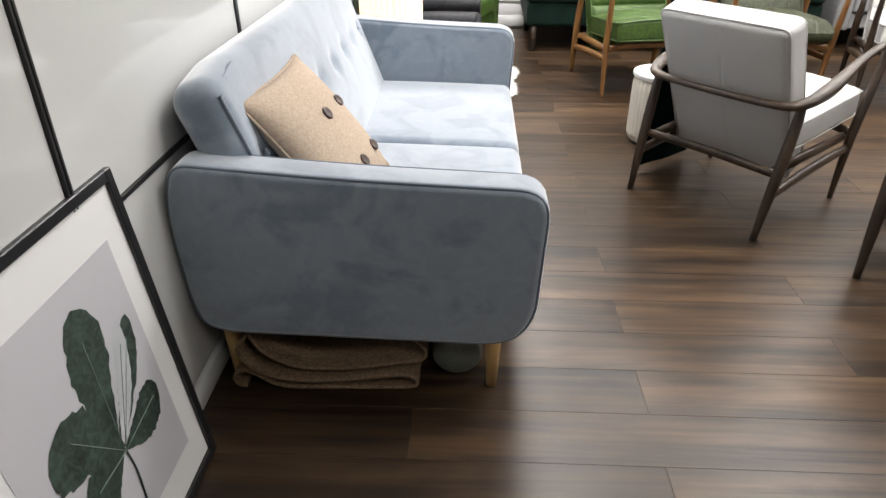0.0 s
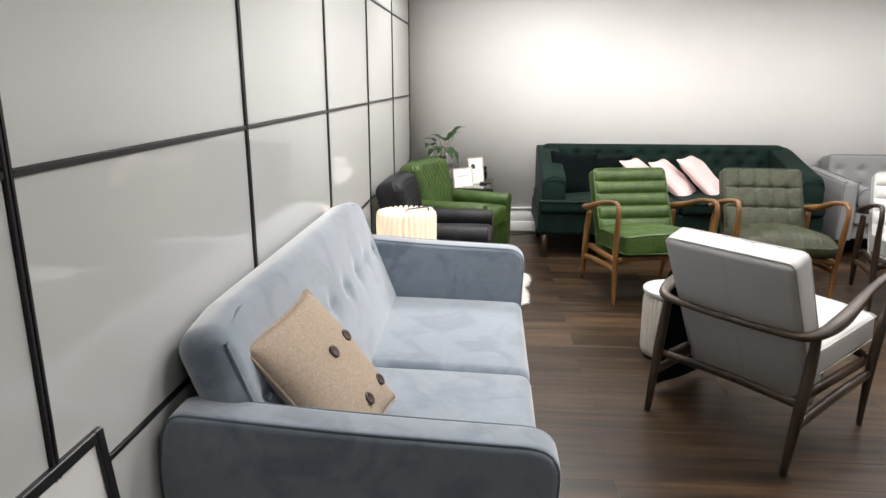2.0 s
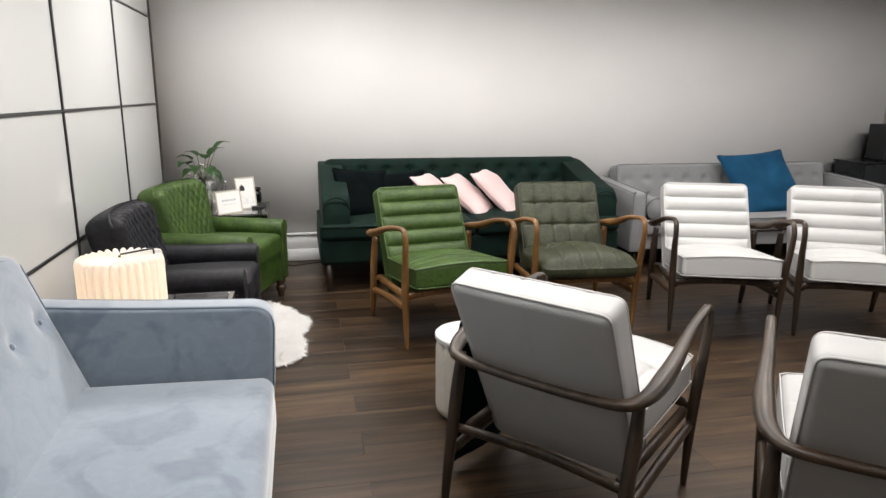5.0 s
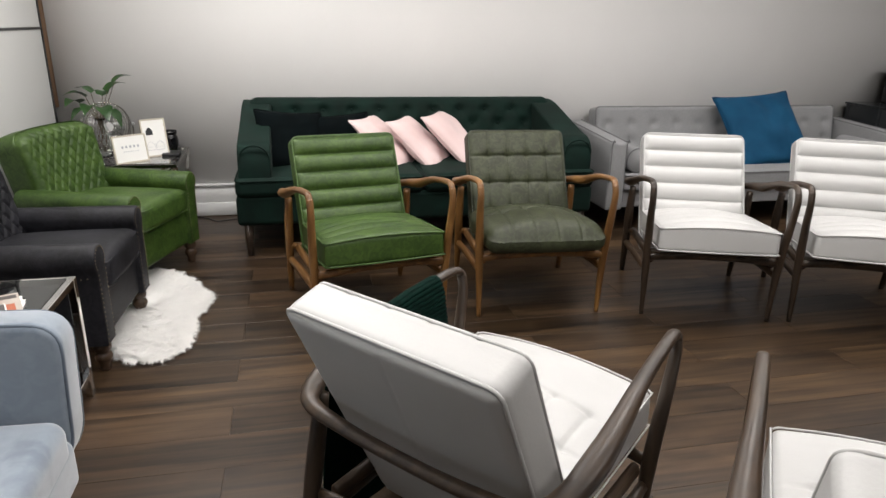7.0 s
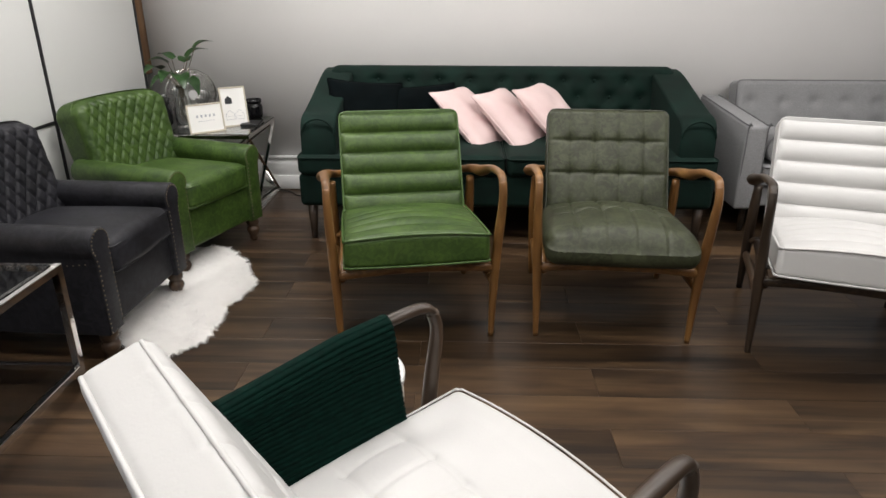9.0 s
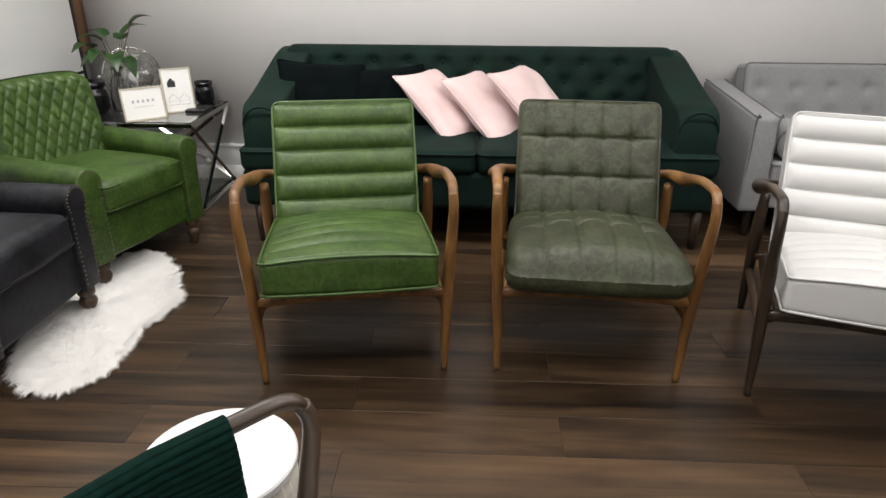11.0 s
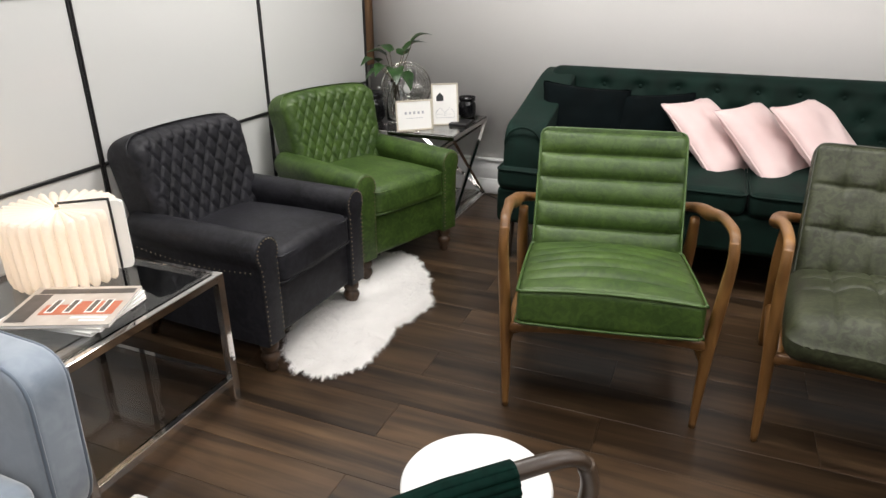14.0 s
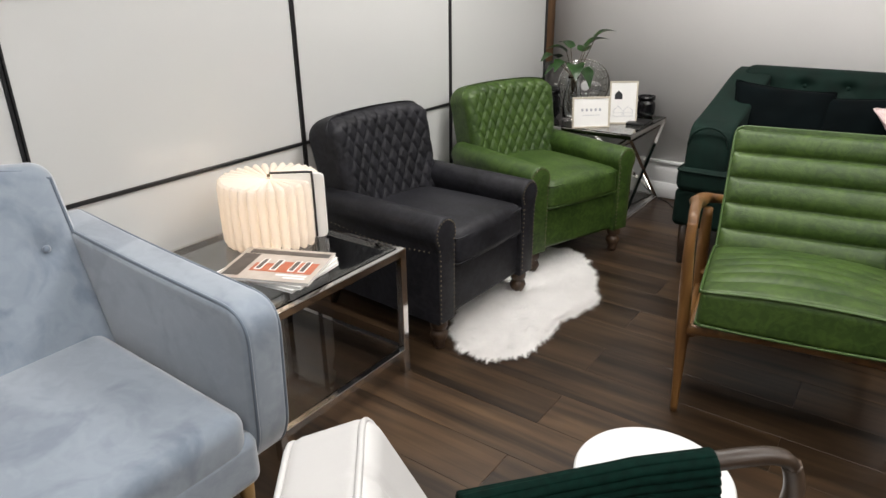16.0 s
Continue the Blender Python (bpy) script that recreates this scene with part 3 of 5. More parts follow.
    arm = [(0.336, 0.361, 0.680, 0.015), (0.337, 0.340, 0.700, 0.016), (0.340, 0.285, 0.702, 0.017), (0.347, 0.12, 0.676, 0.019), (0.356, -0.03, 0.632, 0.026), (0.357, -0.13, 0.600, 0.031), (0.345, -0.230, 0.572, 0.027), (0.30, -0.293, 0.556, 0.022), (0.18, -0.311, 0.551, 0.019), (0.0, -0.317, 0.550, 0.018)]
    arm = arm[:6] + [(x, y + 0.8 * (min(by, -0.180) + 0.180), z, r2) for x, y, z, r2 in arm[6:]]
    rail = arm + [(-x, y, z, r2) for x, y, z, r2 in reversed(arm[:-1])]
    part("arm_rail", tube(rail, sides=12, per=5, flat=0.8), frame_arm, t)
    part("front_rail", tube([(-0.318, 0.330, 0.318, 0.012), (-0.16, 0.338, 0.334, 0.012), (0, 0.340, 0.338, 0.012), (0.16, 0.338, 0.334, 0.012), (0.318, 0.330, 0.318, 0.012)], sides=8, per=4, flat=1.7), frame_arm, t)
    part("back_rail", tube([(-0.318, -0.275, 0.275, 0.013), (0, -0.225, 0.262, 0.015), (0.318, -0.275, 0.275, 0.013)], sides=8, per=4, flat=1.4), frame_arm, t)
    return t


G1 = "show-wood armchairs"
armchair(pose(2.336, 6.721, 0, 0, 0, 190.5), M_GLEATHER, M_GLEATHERP, M_OAK, M_OAKX, "channel", "bright green channelled leather armchair with an oak frame", G1)
armchair(pose(3.2325, 6.768, 0, 0, 0, 176.0), M_OLIVE, M_OLIVEP, M_OAK, M_OAKX, "tuft", "olive green tufted leather armchair with an oak frame", G1)
wch = armchair(pose(4.149, 6.561, 0, 0, 0, 161.5), M_WLEATHER, M_WLEATHER, M_WALNUT, M_WALNUTX, "channel", "white channelled leather armchair with a dark walnut frame", G1)
copy_thing(wch, pose(4.888, 6.277, 0, 0, 0, 153))
A_POSE = pose(2.449, 4.853, 0, 0, 0, -50.0)
ach = armchair(A_POSE, M_WLEATHER, M_WLEATHER, M_WALNUT, M_WALNUTX, "white_tuft", "white tufted leather armchair with a dark walnut frame", G1)
copy_thing(ach, pose(3.137, 4.195, 0, 0, 0, -36.5))


# ---- blue sofa ----
def leg(x, y, h, r0=0.016, r1=0.028, lean=(0, 0), mt=None, parent=None, sides=12):
    return part("leg", tube([(x + lean[0], y + lean[1], 0, r0), (x, y, h, r1)], sides=sides, per=2, up=(1, 0, 0)), mt, parent)


def blue_sofa(m):
    """Faces +x; origin at the floor, back left corner; long side along y."""
    t = thing("sofa", m, "pale blue velvet two-seat sofa with buttoned back and wooden legs", "sofa", "sofas")
    L = 1.91
    for y, s in ((0.055, -1), (L - 0.055, 1)):
        o = rounded([(0.0, 0.33), (0.03, 0.235), (0.86, 0.21), (0.925, 0.30), (0.945, 0.680), (0.45, 0.70), (0.02, 0.735), (-0.015, 0.60)], [0.05, 0.1, 0.09, 0.06, 0.085, 0.2, 0.05, 0.1], 6)
        arm = part("armrest", moved(slab(o, 0.112, 0.034, 5), pose(0, y, 0)), M_BLUE, t)
        for dy in (-0.046, 0.046):
            part("piping", tube([(x, y + dy, z) for x, z in rounded([(0.004, 0.33), (0.03, 0.24), (0.86, 0.216), (0.922, 0.30), (0.940, 0.675), (0.45, 0.696), (0.02, 0.728), (-0.008, 0.60)], [0.05, 0.1, 0.09, 0.06, 0.085, 0.2, 0.05, 0.1], 6)], 0.005, 6, 1, closed=True, up=(0, 1, 0)), M_BLUEP, arm)
    part("base", moved(block(0.84, L - 0.26, 0.15, 0.03), pose(0.47, L / 2, 0.285)), M_BLUE, t)
    part("front_lip", moved(block(0.07, L - 0.2, 0.15, 0.034, (2, 12, 3)), pose(0.895, L / 2, 0.275)), M_BLUE, t)
    for k in range(2):
        w = (L - 0.25) / 2
        def sh(c, w=w):
            u, v = c.x / 0.32, 2 * c.y / w
            return Vector((c.x, c.y, c.z + (0.014 * (1 - u * u) * (1 - v * v) if c.z > 0 else 0)))
        part("seat_cushion", moved(block(0.66, w, 0.14, 0.045, (12, 14, 2), sh), pose(0.60, 0.125 + w * (k + 0.5), 0.365, 0, 1.5, 0)), M_BLUE, t)
    spots = [(-0.77 + 0.22 * i, 0.06) for i in range(8)]
    up = Vector((-0.35, 0, 0.94)).normalized()
    fw = Vector((0.94, 0, 0.35)).normalized()
    bmx = Matrix(((0, up.x, fw.x, 0.165), (-1, 0, 0, L / 2), (0, up.z, fw.z, 0.615), (0, 0, 0, 1)))
    def bs(c):
        x, y, z = c
        e = 2 * x / (L - 0.2)
        top = max(0.0, y / 0.29)
        drop = 0.02 * top - 0.02 * max(0, abs(e) - 0.8) / 0.2 * top
        d = 0
        if z > 0.02:
            d = 0.02 * (1 - e * e) - dent((x, y), spots, 0.035, 0.022)
            d -= 0.004 * sum(math.exp(-((x - a) / 0.008) ** 2) * math.exp(-((y - 0.06) / 0.09) ** 2) for a, b in spots)
        return Vector((x, y + drop, z + d))
    back = part("backrest", moved(block(L - 0.16, 0.60, 0.14, 0.055, (70, 26, 3), bs), bmx), M_BLUE, t)
    rim = [(-L / 2 + 0.104, -0.24), (-L / 2 + 0.104, 0.20), (-L / 2 + 0.112, 0.245), (-L / 2 + 0.20, 0.284), (-L / 2 + 0.4, 0.294)]
    rim = rim + [(-x, y) for x, y in reversed(rim)]
    part("piping", moved(tube([(x, y, 0.062) for x, y in rim], 0.005, 6, 4), bmx), M_BLUEP, back)
    for a, b in spots:
        part("button", moved(lathe([(0.011, 0), (0.011, 0.003), (0.007, 0.007), (0, 0.008)], 10), bmx @ pose(a, b, 0.064)), M_BLUE, back)
    for x, y in ((0.06, 0.09), (0.82, 0.09), (0.06, L - 0.09), (0.82, L - 0.09)):
        leg(x, y, 0.235, 0.015, 0.027, (0.0, 0), M_PINE, t)
    return t


blue_sofa(pose(0.475, 3.375, 0))


# ---- dark green sofa ----
def green_sofa(m):
    """Faces -y; origin at the floor, middle of the front."""
    t = thing("sofa", m, "dark green velvet three-seat sofa with a deep-buttoned back", "sofa", "sofas")
    W = 2.26
    for s in (-1, 1):
        o = rounded([(0.02, 0.20), (0.86, 0.20), (0.90, 0.87), (0.72, 0.87), (0.20, 0.725), (0.055, 0.70), (0.02, 0.60)], [0.02, 0.02, 0.1, 0.12, 0.15, 0.07, 0.08], 6)
        arm = part("armrest", moved(slab(o, 0.19, 0.088, 6), pose(s * (W / 2 - 0.12), 0, 0) @ pose(0, 0, 0, 0, 0, 90)), M_DGREEN, t)
        part("piping", tube([(s * (W / 2 - 0.12) + 0.088 * math.cos(a), 0.028, 0.605 + 0.088 * math.sin(a)) for a in [math.pi * k / 12 for k in range(13)]], 0.006, 6, 2, up=(0, 1, 0)), M_DGREEN, arm)
    part("base", moved(block(W, 0.86, 0.19, 0.03), pose(0, 0.44, 0.295)), M_DGREEN, t)
    for k in range(2):
        w = W / 2 - 0.005
        def sh(c, w=w):
            u, v = c.y / 0.34, 2 * c.x / w
            return Vector((c.x, c.y, c.z + (0.018 * (1 - u * u) * (1 - v * v) if c.z > 0 else 0)))
        c = part("seat_cushion", moved(block(w, 0.70, 0.12, 0.04, (16, 10, 2), sh), pose((k - 0.5) * (w + 0.008), 0.34, 0.44)), M_DGREEN, t)
        part("piping", moved(rect_piping(w - 0.004, 0.70, 0.04, 0.005, 0.045), pose((k - 0.5) * (w + 0.008), 0.34, 0.44)), M_DGREEN, c)
    up = Vector((0, 0.16, 0.98)).normalized()
    fw = Vector((0, -0.98, 0.16)).normalized()
    bmx = Matrix(((-1, 0, 0, 0), (0, up.y, fw.y, 0.76), (0, up.z, fw.z, 0.668), (0, 0, 0, 1)))
    spots = [(-0.95 + 0.19 * i, 0.13) for i in range(11)] + [(-0.855 + 0.19 * i, 0.03) for i in range(10)] + [(-0.95 + 0.19 * i, -0.07) for i in range(11)]
    def bs(c):
        x, y, z = c
        d = 0
        if z > 0.02:
            d = 0.02 - dent((x, y), spots, 0.036, 0.030)
            for sl in (1, -1):
                q = ((x + sl * y * 0.95) / 0.095 - sl * 0.13 * 10) % 2
                q = min(q, 2 - q)
                d -= 0.005 * math.exp(-(q / 0.10) ** 2) * (1 if -0.1 < y < 0.15 else 0)
        return Vector((x, y, z + d))
    back = part("backrest", moved(block(W - 0.12, 0.44, 0.20, 0.07, (110, 30, 3), bs), bmx), M_DGREEN, t)
    for a, b in spots:
        part("button", moved(lathe([(0.012, 0), (0.012, 0.003), (0.007, 0.008), (0, 0.009)], 8), bmx @ pose(a, b, 0.086)), M_DGREEN, back)
    for x in (-W / 2 + 0.06, W / 2 - 0.06):
        for y in (0.05, 0.80):
            part("leg", tube([(x, y, 0, 0.018), (x, y, 0.205, 0.03)], sides=8, per=2, up=(1, 0, 0)), M_WALNUT, t)
    return t


green_sofa(pose(2.818, 7.545, 0) @ Matrix.Diagonal((1.035, 1.07, 1.012, 1)))


# ---- grey sofa ----
def grey_sofa(m):
    t = thing("sofa", m, "light grey fabric three-seat sofa with a tufted back", "sofa", "sofas")
    W = 2.55
    for s in (-1, 1):
        o = rounded([(0.02, 0.16), (0.82, 0.16), (0.84, 0.70), (0.02, 0.652)], [0.02, 0.02, 0.03, 0.03], 4)
        arm = part("armrest", moved(slab(o, 0.13, 0.02, 3), pose(s * (W / 2 - 0.065), 0, 0) @ pose(0, 0, 0, 0, 0, 90)), M_GREY, t)
        for d in (-0.055, 0.055):
            part("piping", tube([(s * (W / 2 - 0.065) + d, y, z + 0.002) for y, z in ((0.03, 0.16), (0.022, 0.63), (0.05, 0.652), (0.83, 0.698))], 0.004, 6, 3, up=(1, 0, 0)), M_GREYP, arm)
    part("base", moved(block(W - 0.26, 0.76, 0.13, 0.015), pose(0, 0.43, 0.235)), M_GREY, t)
    def sh(c):
        u, v = c.y / 0.34, 2 * c.x / (W - 0.27)
        return Vector((c.x, c.y, c.z + (0.015 * (1 - u * u) * (1 - v * v) if c.z > 0 else 0)))
    c = part("seat_cushion", moved(block(W - 0.27, 0.68, 0.12, 0.025, (20, 8, 2), sh), pose(0, 0.36, 0.362)), M_GREY, t)
    for z in (0.05, -0.05):
        part("piping", moved(rect_piping(W - 0.268, 0.682, 0.025, 0.004, z), pose(0, 0.36, 0.362)), M_GREYP, c)
    up = Vector((0, 0.17, 0.98)).normalized()
    fw = Vector((0, -0.98, 0.17)).normalized()
    bmx = Matrix(((-1, 0, 0, 0), (0, up.y, fw.y, 0.74), (0, up.z, fw.z, 0.605), (0, 0, 0, 1)))
    spots = [(-1.0 + 0.2 * i, y) for i in range(11) for y in (0.065, -0.07)]
    def bs(c):
        d = 0
        if c.z > 0.02:
            d = 0.012 - dent((c.x, c.y), spots, 0.034, 0.024)
            for a in range(11):
                d -= 0.004 * math.exp(-((c.x + 1.0 - 0.2 * a) / 0.008) ** 2)
        return Vector((c.x, c.y, c.z + d))
    back = part("backrest", moved(block(W - 0.36, 0.40, 0.17, 0.03, (90, 24, 3), bs), bmx), M_GREY, t)
    part("piping", moved(rect_piping(W - 0.356, 0.402, 0.03, 0.004, 0.075), bmx), M_GREYP, back)
    part("back_frame", bar(-W / 2 + 0.13, 0.76, 0.17, W / 2 - 0.13, 0.84, 0.55, 0.01), M_GREY, t)
    for x in (-W / 2 + 0.09, W / 2 - 0.09):
        for y in (0.1, 0.76):
            part("leg", tube([(x, y, 0, 0.015), (x, y, 0.172, 0.024)], sides=8, per=2, up=(1, 0, 0)), M_WALNUT, t)
    for s in (-1, 1):
        b = part("bolster", moved(lathe([(0, 0), (0.075, 0.0), (0.088, 0.012), (0.09, 0.03), (0.09, 0.40), (0.088, 0.42), (0.075, 0.43), (0, 0.43)], 20), pose(s * (W / 2 - 0.235), 0.05, 0.515, -90, 0, 0)), M_GREY, t)
        part("piping", moved(tube([(0.086 * math.cos(a), 0.086 * math.sin(a), 0.004) for a in [math.pi * k / 8 for k in range(16)]], 0.005, 6, 2, closed=True), pose(s * (W / 2 - 0.235), 0.05, 0.515, -90, 0, 0)), M_GREYP, b)
    return t


grey_sofa(pose(5.45, 7.70, 0))


# ---- club chairs ----
def club_chair(m, leather, label):
    """Rolled-arm club chair with a diamond-quilted back; faces +y."""
    t = thing("club_chair", m, label, "armchair", "club chairs")
    part("base", moved(block(0.60, 0.64, 0.215, 0.025), pose(0, 0.005, 0.235)), leather, t)
    def sh(c):
        u, v = 2 * c.x / 0.47, c.y / 0.29
        return Vector((c.x, c.y + 0.012 * (1 - u * u) * (1 if c.y > 0.2 else 0), c.z + (0.034 * (1 - u * u) * (1 - v * v * 0.7) if c.z > 0 else 0)))
    seat = part("seat_cushion", moved(block(0.475, 0.58, 0.140, 0.042, (12, 12, 2), sh), pose(0, 0.066, 0.395, 1.5, 0, 0)), leather, t)
    for z in (0.052, -0.052):
        part("piping", moved(rect_piping(0.470, 0.582, 0.045, 0.004, z), pose(0, 0.066, 0.395, 1.5, 0, 0)), leather, seat)
    for s in (-1, 1):
        o = [(-0.048, 0.13), (0.048, 0.13), (0.052, 0.44)] + [(0.006 + 0.064 * math.cos(a), 0.497 + 0.064 * math.sin(a)) for a in [radians(-35 + 250 * k / 16) for k in range(17)]] + [(-0.05, 0.44)]
        o = [(s * x, z) for x, z in o]
        arm = part("armrest", moved(slab(o, 0.63, 0.008, 2), pose(s * 0.285, 0.035, 0)), leather, t, angle=50)
        path = [(x * 0.84, z if z < 0.45 else 0.497 + (z - 0.497) * 0.84) for x, z in o[2:]]
        nails = []
        full = [(0.84 * o[1][0], 0.14 + 0.3 * k / 15) for k in range(15)] + path + [(0.84 * o[0][0], 0.44 - 0.3 * k / 15) for k in range(15)]
        for x, z in full:
            nails.append(moved(lathe([(0.0038, 0), (0.0028, 0.0022), (0, 0.003)], 6), pose(s * 0.285 + x, 0.35, z, -90, 0, 0)))
        part("nailhead_trim", merged(*nails), M_NAIL, arm, "row of small brass nailheads")
        nails = [moved(lathe([(0.0034, 0), (0.0024, 0.002), (0, 0.0026)], 5), pose(s * 0.345, -0.24 + 0.024 * k, 0.435 - 0.02 * math.sin(k / 24 * math.pi), 0, s * 90, 0)) for k in range(24)]
        part("nailhead_trim", merged(*nails), M_NAIL, arm, "row of small brass nailheads")
        part("front_foot", moved(lathe([(0.0, 0), (0.016, 0), (0.020, 0.012), (0.017, 0.025), (0.026, 0.045), (0.031, 0.062), (0.026, 0.078), (0.018, 0.086), (0.028, 0.095), (0.030, 0.112), (0.022, 0.135), (0, 0.135)], 16), pose(s * 0.285, 0.305, 0) @ Matrix.Diagonal((1.2, 1.2, 1, 1))), M_TURNED, t)
        part("rear_leg", tube([(s * 0.27, -0.33, 0, 0.015), (s * 0.26, -0.27, 0.14, 0.022)], sides=8, per=2, up=(1, 0, 0)), M_TURNED, t)
    up = Vector((0, -0.22, 0.975)).normalized()
    fw = Vector((0, 0.975, 0.22)).normalized()
    bmx = Matrix(((1, 0, 0, 0), (0, up.y, fw.y, -0.245), (0, up.z, fw.z, 0.512), (0, 0, 0, 1)))
    Wb, Hb = 0.575, 0.685
    def bs(c):
        x, y, z = c
        u, v = 2 * x / Wb, 2 * y / Hb
        flare = 1 + 0.05 * max(0, v)
        d = -0.028 * u * u if z < 0 else 0.03 * u * u
        if z > 0.02:
            lines = 0.0
            for sl in (1, -1):
                q = (x * 1.35 + sl * y * 0.78) / 0.082 % 1.0
                q = min(q, 1 - q) * 0.082
                lines += math.exp(-(q / 0.0075) ** 2)
            d -= 0.011 * min(1.0, lines) * (1 - u ** 8)
            if v > 0.82:
                d -= 0.03 * ((v - 0.82) / 0.18) ** 2
        return Vector((x * flare, y - (0.016 * u * u + 0.03 * u ** 8) * max(0, v), z + d))
    part("backrest", moved(block(Wb, Hb, 0.15, 0.055, (76, 84, 3), bs), bmx), leather, t)
    return t


club_chair(pose(0.900, 6.521, 0, 0, 0, -93.0), M_BLEATHER, "charcoal leather club chair with a quilted back and brass nailheads")
club_chair(pose(0.976, 7.392, 0, 0, 0, -110.0), M_GLEATHER, "bright green leather club chair with a quilted back and nailheads")


# ---- fur rug ----
def fur_edge(a):
    """Outline of the hide: radius along the angle."""
    c, s = math.cos(a), math.sin(a)
    r = 1 / math.sqrt((c / 0.230) ** 2 + (s / 0.575) ** 2)
    return r * (1 + 0.09 * math.sin(3 * a + 0.6) + 0.06 * math.sin(5 * a + 2.0) + 0.035 * math.sin(9 * a))


fur = thing("fur_rug", pose(1.262, 6.835, 0, 0, 0, 9), "white long-haired fur rug on the floor under the club chairs", "rug")
bmf = bmesh.new()
rings = []
for k, q in enumerate((0, 0.5, 0.85, 1.0)):
    rings.append([bmf.verts.new((q * 0.96 * fur_edge(2 * math.pi * i / 72) * math.cos(2 * math.pi * i / 72), q * 0.96 * fur_edge(2 * math.pi * i / 72) * math.sin(2 * math.pi * i / 72), (0.022, 0.022, 0.018, 0.004)[k])) for i in range(72)] if k else [bmf.verts.new((0, 0, 0.022))])
for i in range(72):
    bmf.faces.new((rings[0][0], rings[1][i], rings[1][(i + 1) % 72]))
    for k in (1, 2):
        bmf.faces.new((rings[k][i], rings[k + 1][i], rings[k + 1][(i + 1) % 72], rings[k][(i + 1) % 72]))
part("hide", bmf, M_FUR, fur)
rng = random.Random(5)
vs, fs = [], []
for k in range(4200):
    edge_lock = k % 3 == 0
    a = rng.random() * 2 * math.pi
    q = 0.90 + 0.08 * rng.random() if edge_lock else math.sqrt(rng.random()) * 0.95
    e = fur_edge(a) * 0.96
    cx, cy = q * e * math.cos(a), q * e * math.sin(a)
    lean = a + (0.5 if edge_lock else 0.7) * noise.noise((cx * 5, cy * 5, 1.0)) + rng.gauss(0, 0.22)
    ln = 0.045 + 0.035 * rng.random()
    tx, ty = cx + ln * math.cos(lean), cy + ln * math.sin(lean)
    tz = 0.008 + 0.010 * rng.random() if edge_lock else 0.024 + 0.010 * rng.random()
    for h in range(20):
        x, y = cx + rng.gauss(0, 0.015), cy + rng.gauss(0, 0.015)
        px, py, pz = tx + rng.gauss(0, 0.007), ty + rng.gauss(0, 0.007), tz + rng.gauss(0, 0.003)
        d = Vector((px - x, py - y)).normalized()
        w = 0.0008
        z0 = 0.006 if edge_lock else 0.021
        mx_, my_, mz = x + 0.55 * (px - x), y + 0.55 * (py - y), max(z0, pz) + (0.004 if edge_lock else 0.002)
        b = len(vs)
        vs += [(x - d.y * w, y + d.x * w, z0), (x + d.y * w, y - d.x * w, z0), (mx_ + d.y * w, my_ - d.x * w, mz), (mx_ - d.y * w, my_ + d.x * w, mz), (px, py, max(0.003, pz))]
        fs += [(b, b + 1, b + 2, b + 3), (b + 3, b + 2, b + 4)]
me = bpy.data.meshes.new("hair")
me.from_pydata(vs, [], fs)
me.materials.append(M_FUR)
hair = new("hair", me)
hair.parent = fur
tagged(hair, "long white tufts of fur", kind="stuff")


# ---- chrome side table with lamp and magazines ----
def side_table(m, w, d, h):
    t = thing("side_table", m, "square chrome side table with a smoked glass top and shelf", "side table")
    b = 0.028
    for x in (0, w - b):
        for y in (0, d - b):
            part("leg", bar(x, y, 0, x + b, y + b, h, 0.002), M_CHROME, t, smooth=False)
    for z, nm, g in ((h - b, "top", M_PANE), (0.078, "shelf", M_PANE)):
        for y in (0, d - b):
            part("rail", bar(b, y + 0.001, z, w - b, y + b - 0.001, z + b - 0.001, 0.002), M_CHROME, t, smooth=False)
        for x in (0, w - b):
            part("rail", bar(x + 0.001, b, z, x + b - 0.001, d - b, z + b - 0.001, 0.002), M_CHROME, t, smooth=False)
        part(nm, bar(b - 0.004, b - 0.004, z + b - 0.006, w - b + 0.004, d - b + 0.004, z + b + 0.002, 0.001), g, t, "smoked glass pane", smooth=False).visible_shadow = False
    return t


TABLE_H = 0.50
side_table(pose(0.53, 5.395, 0), 0.67, 0.625, TABLE_H)


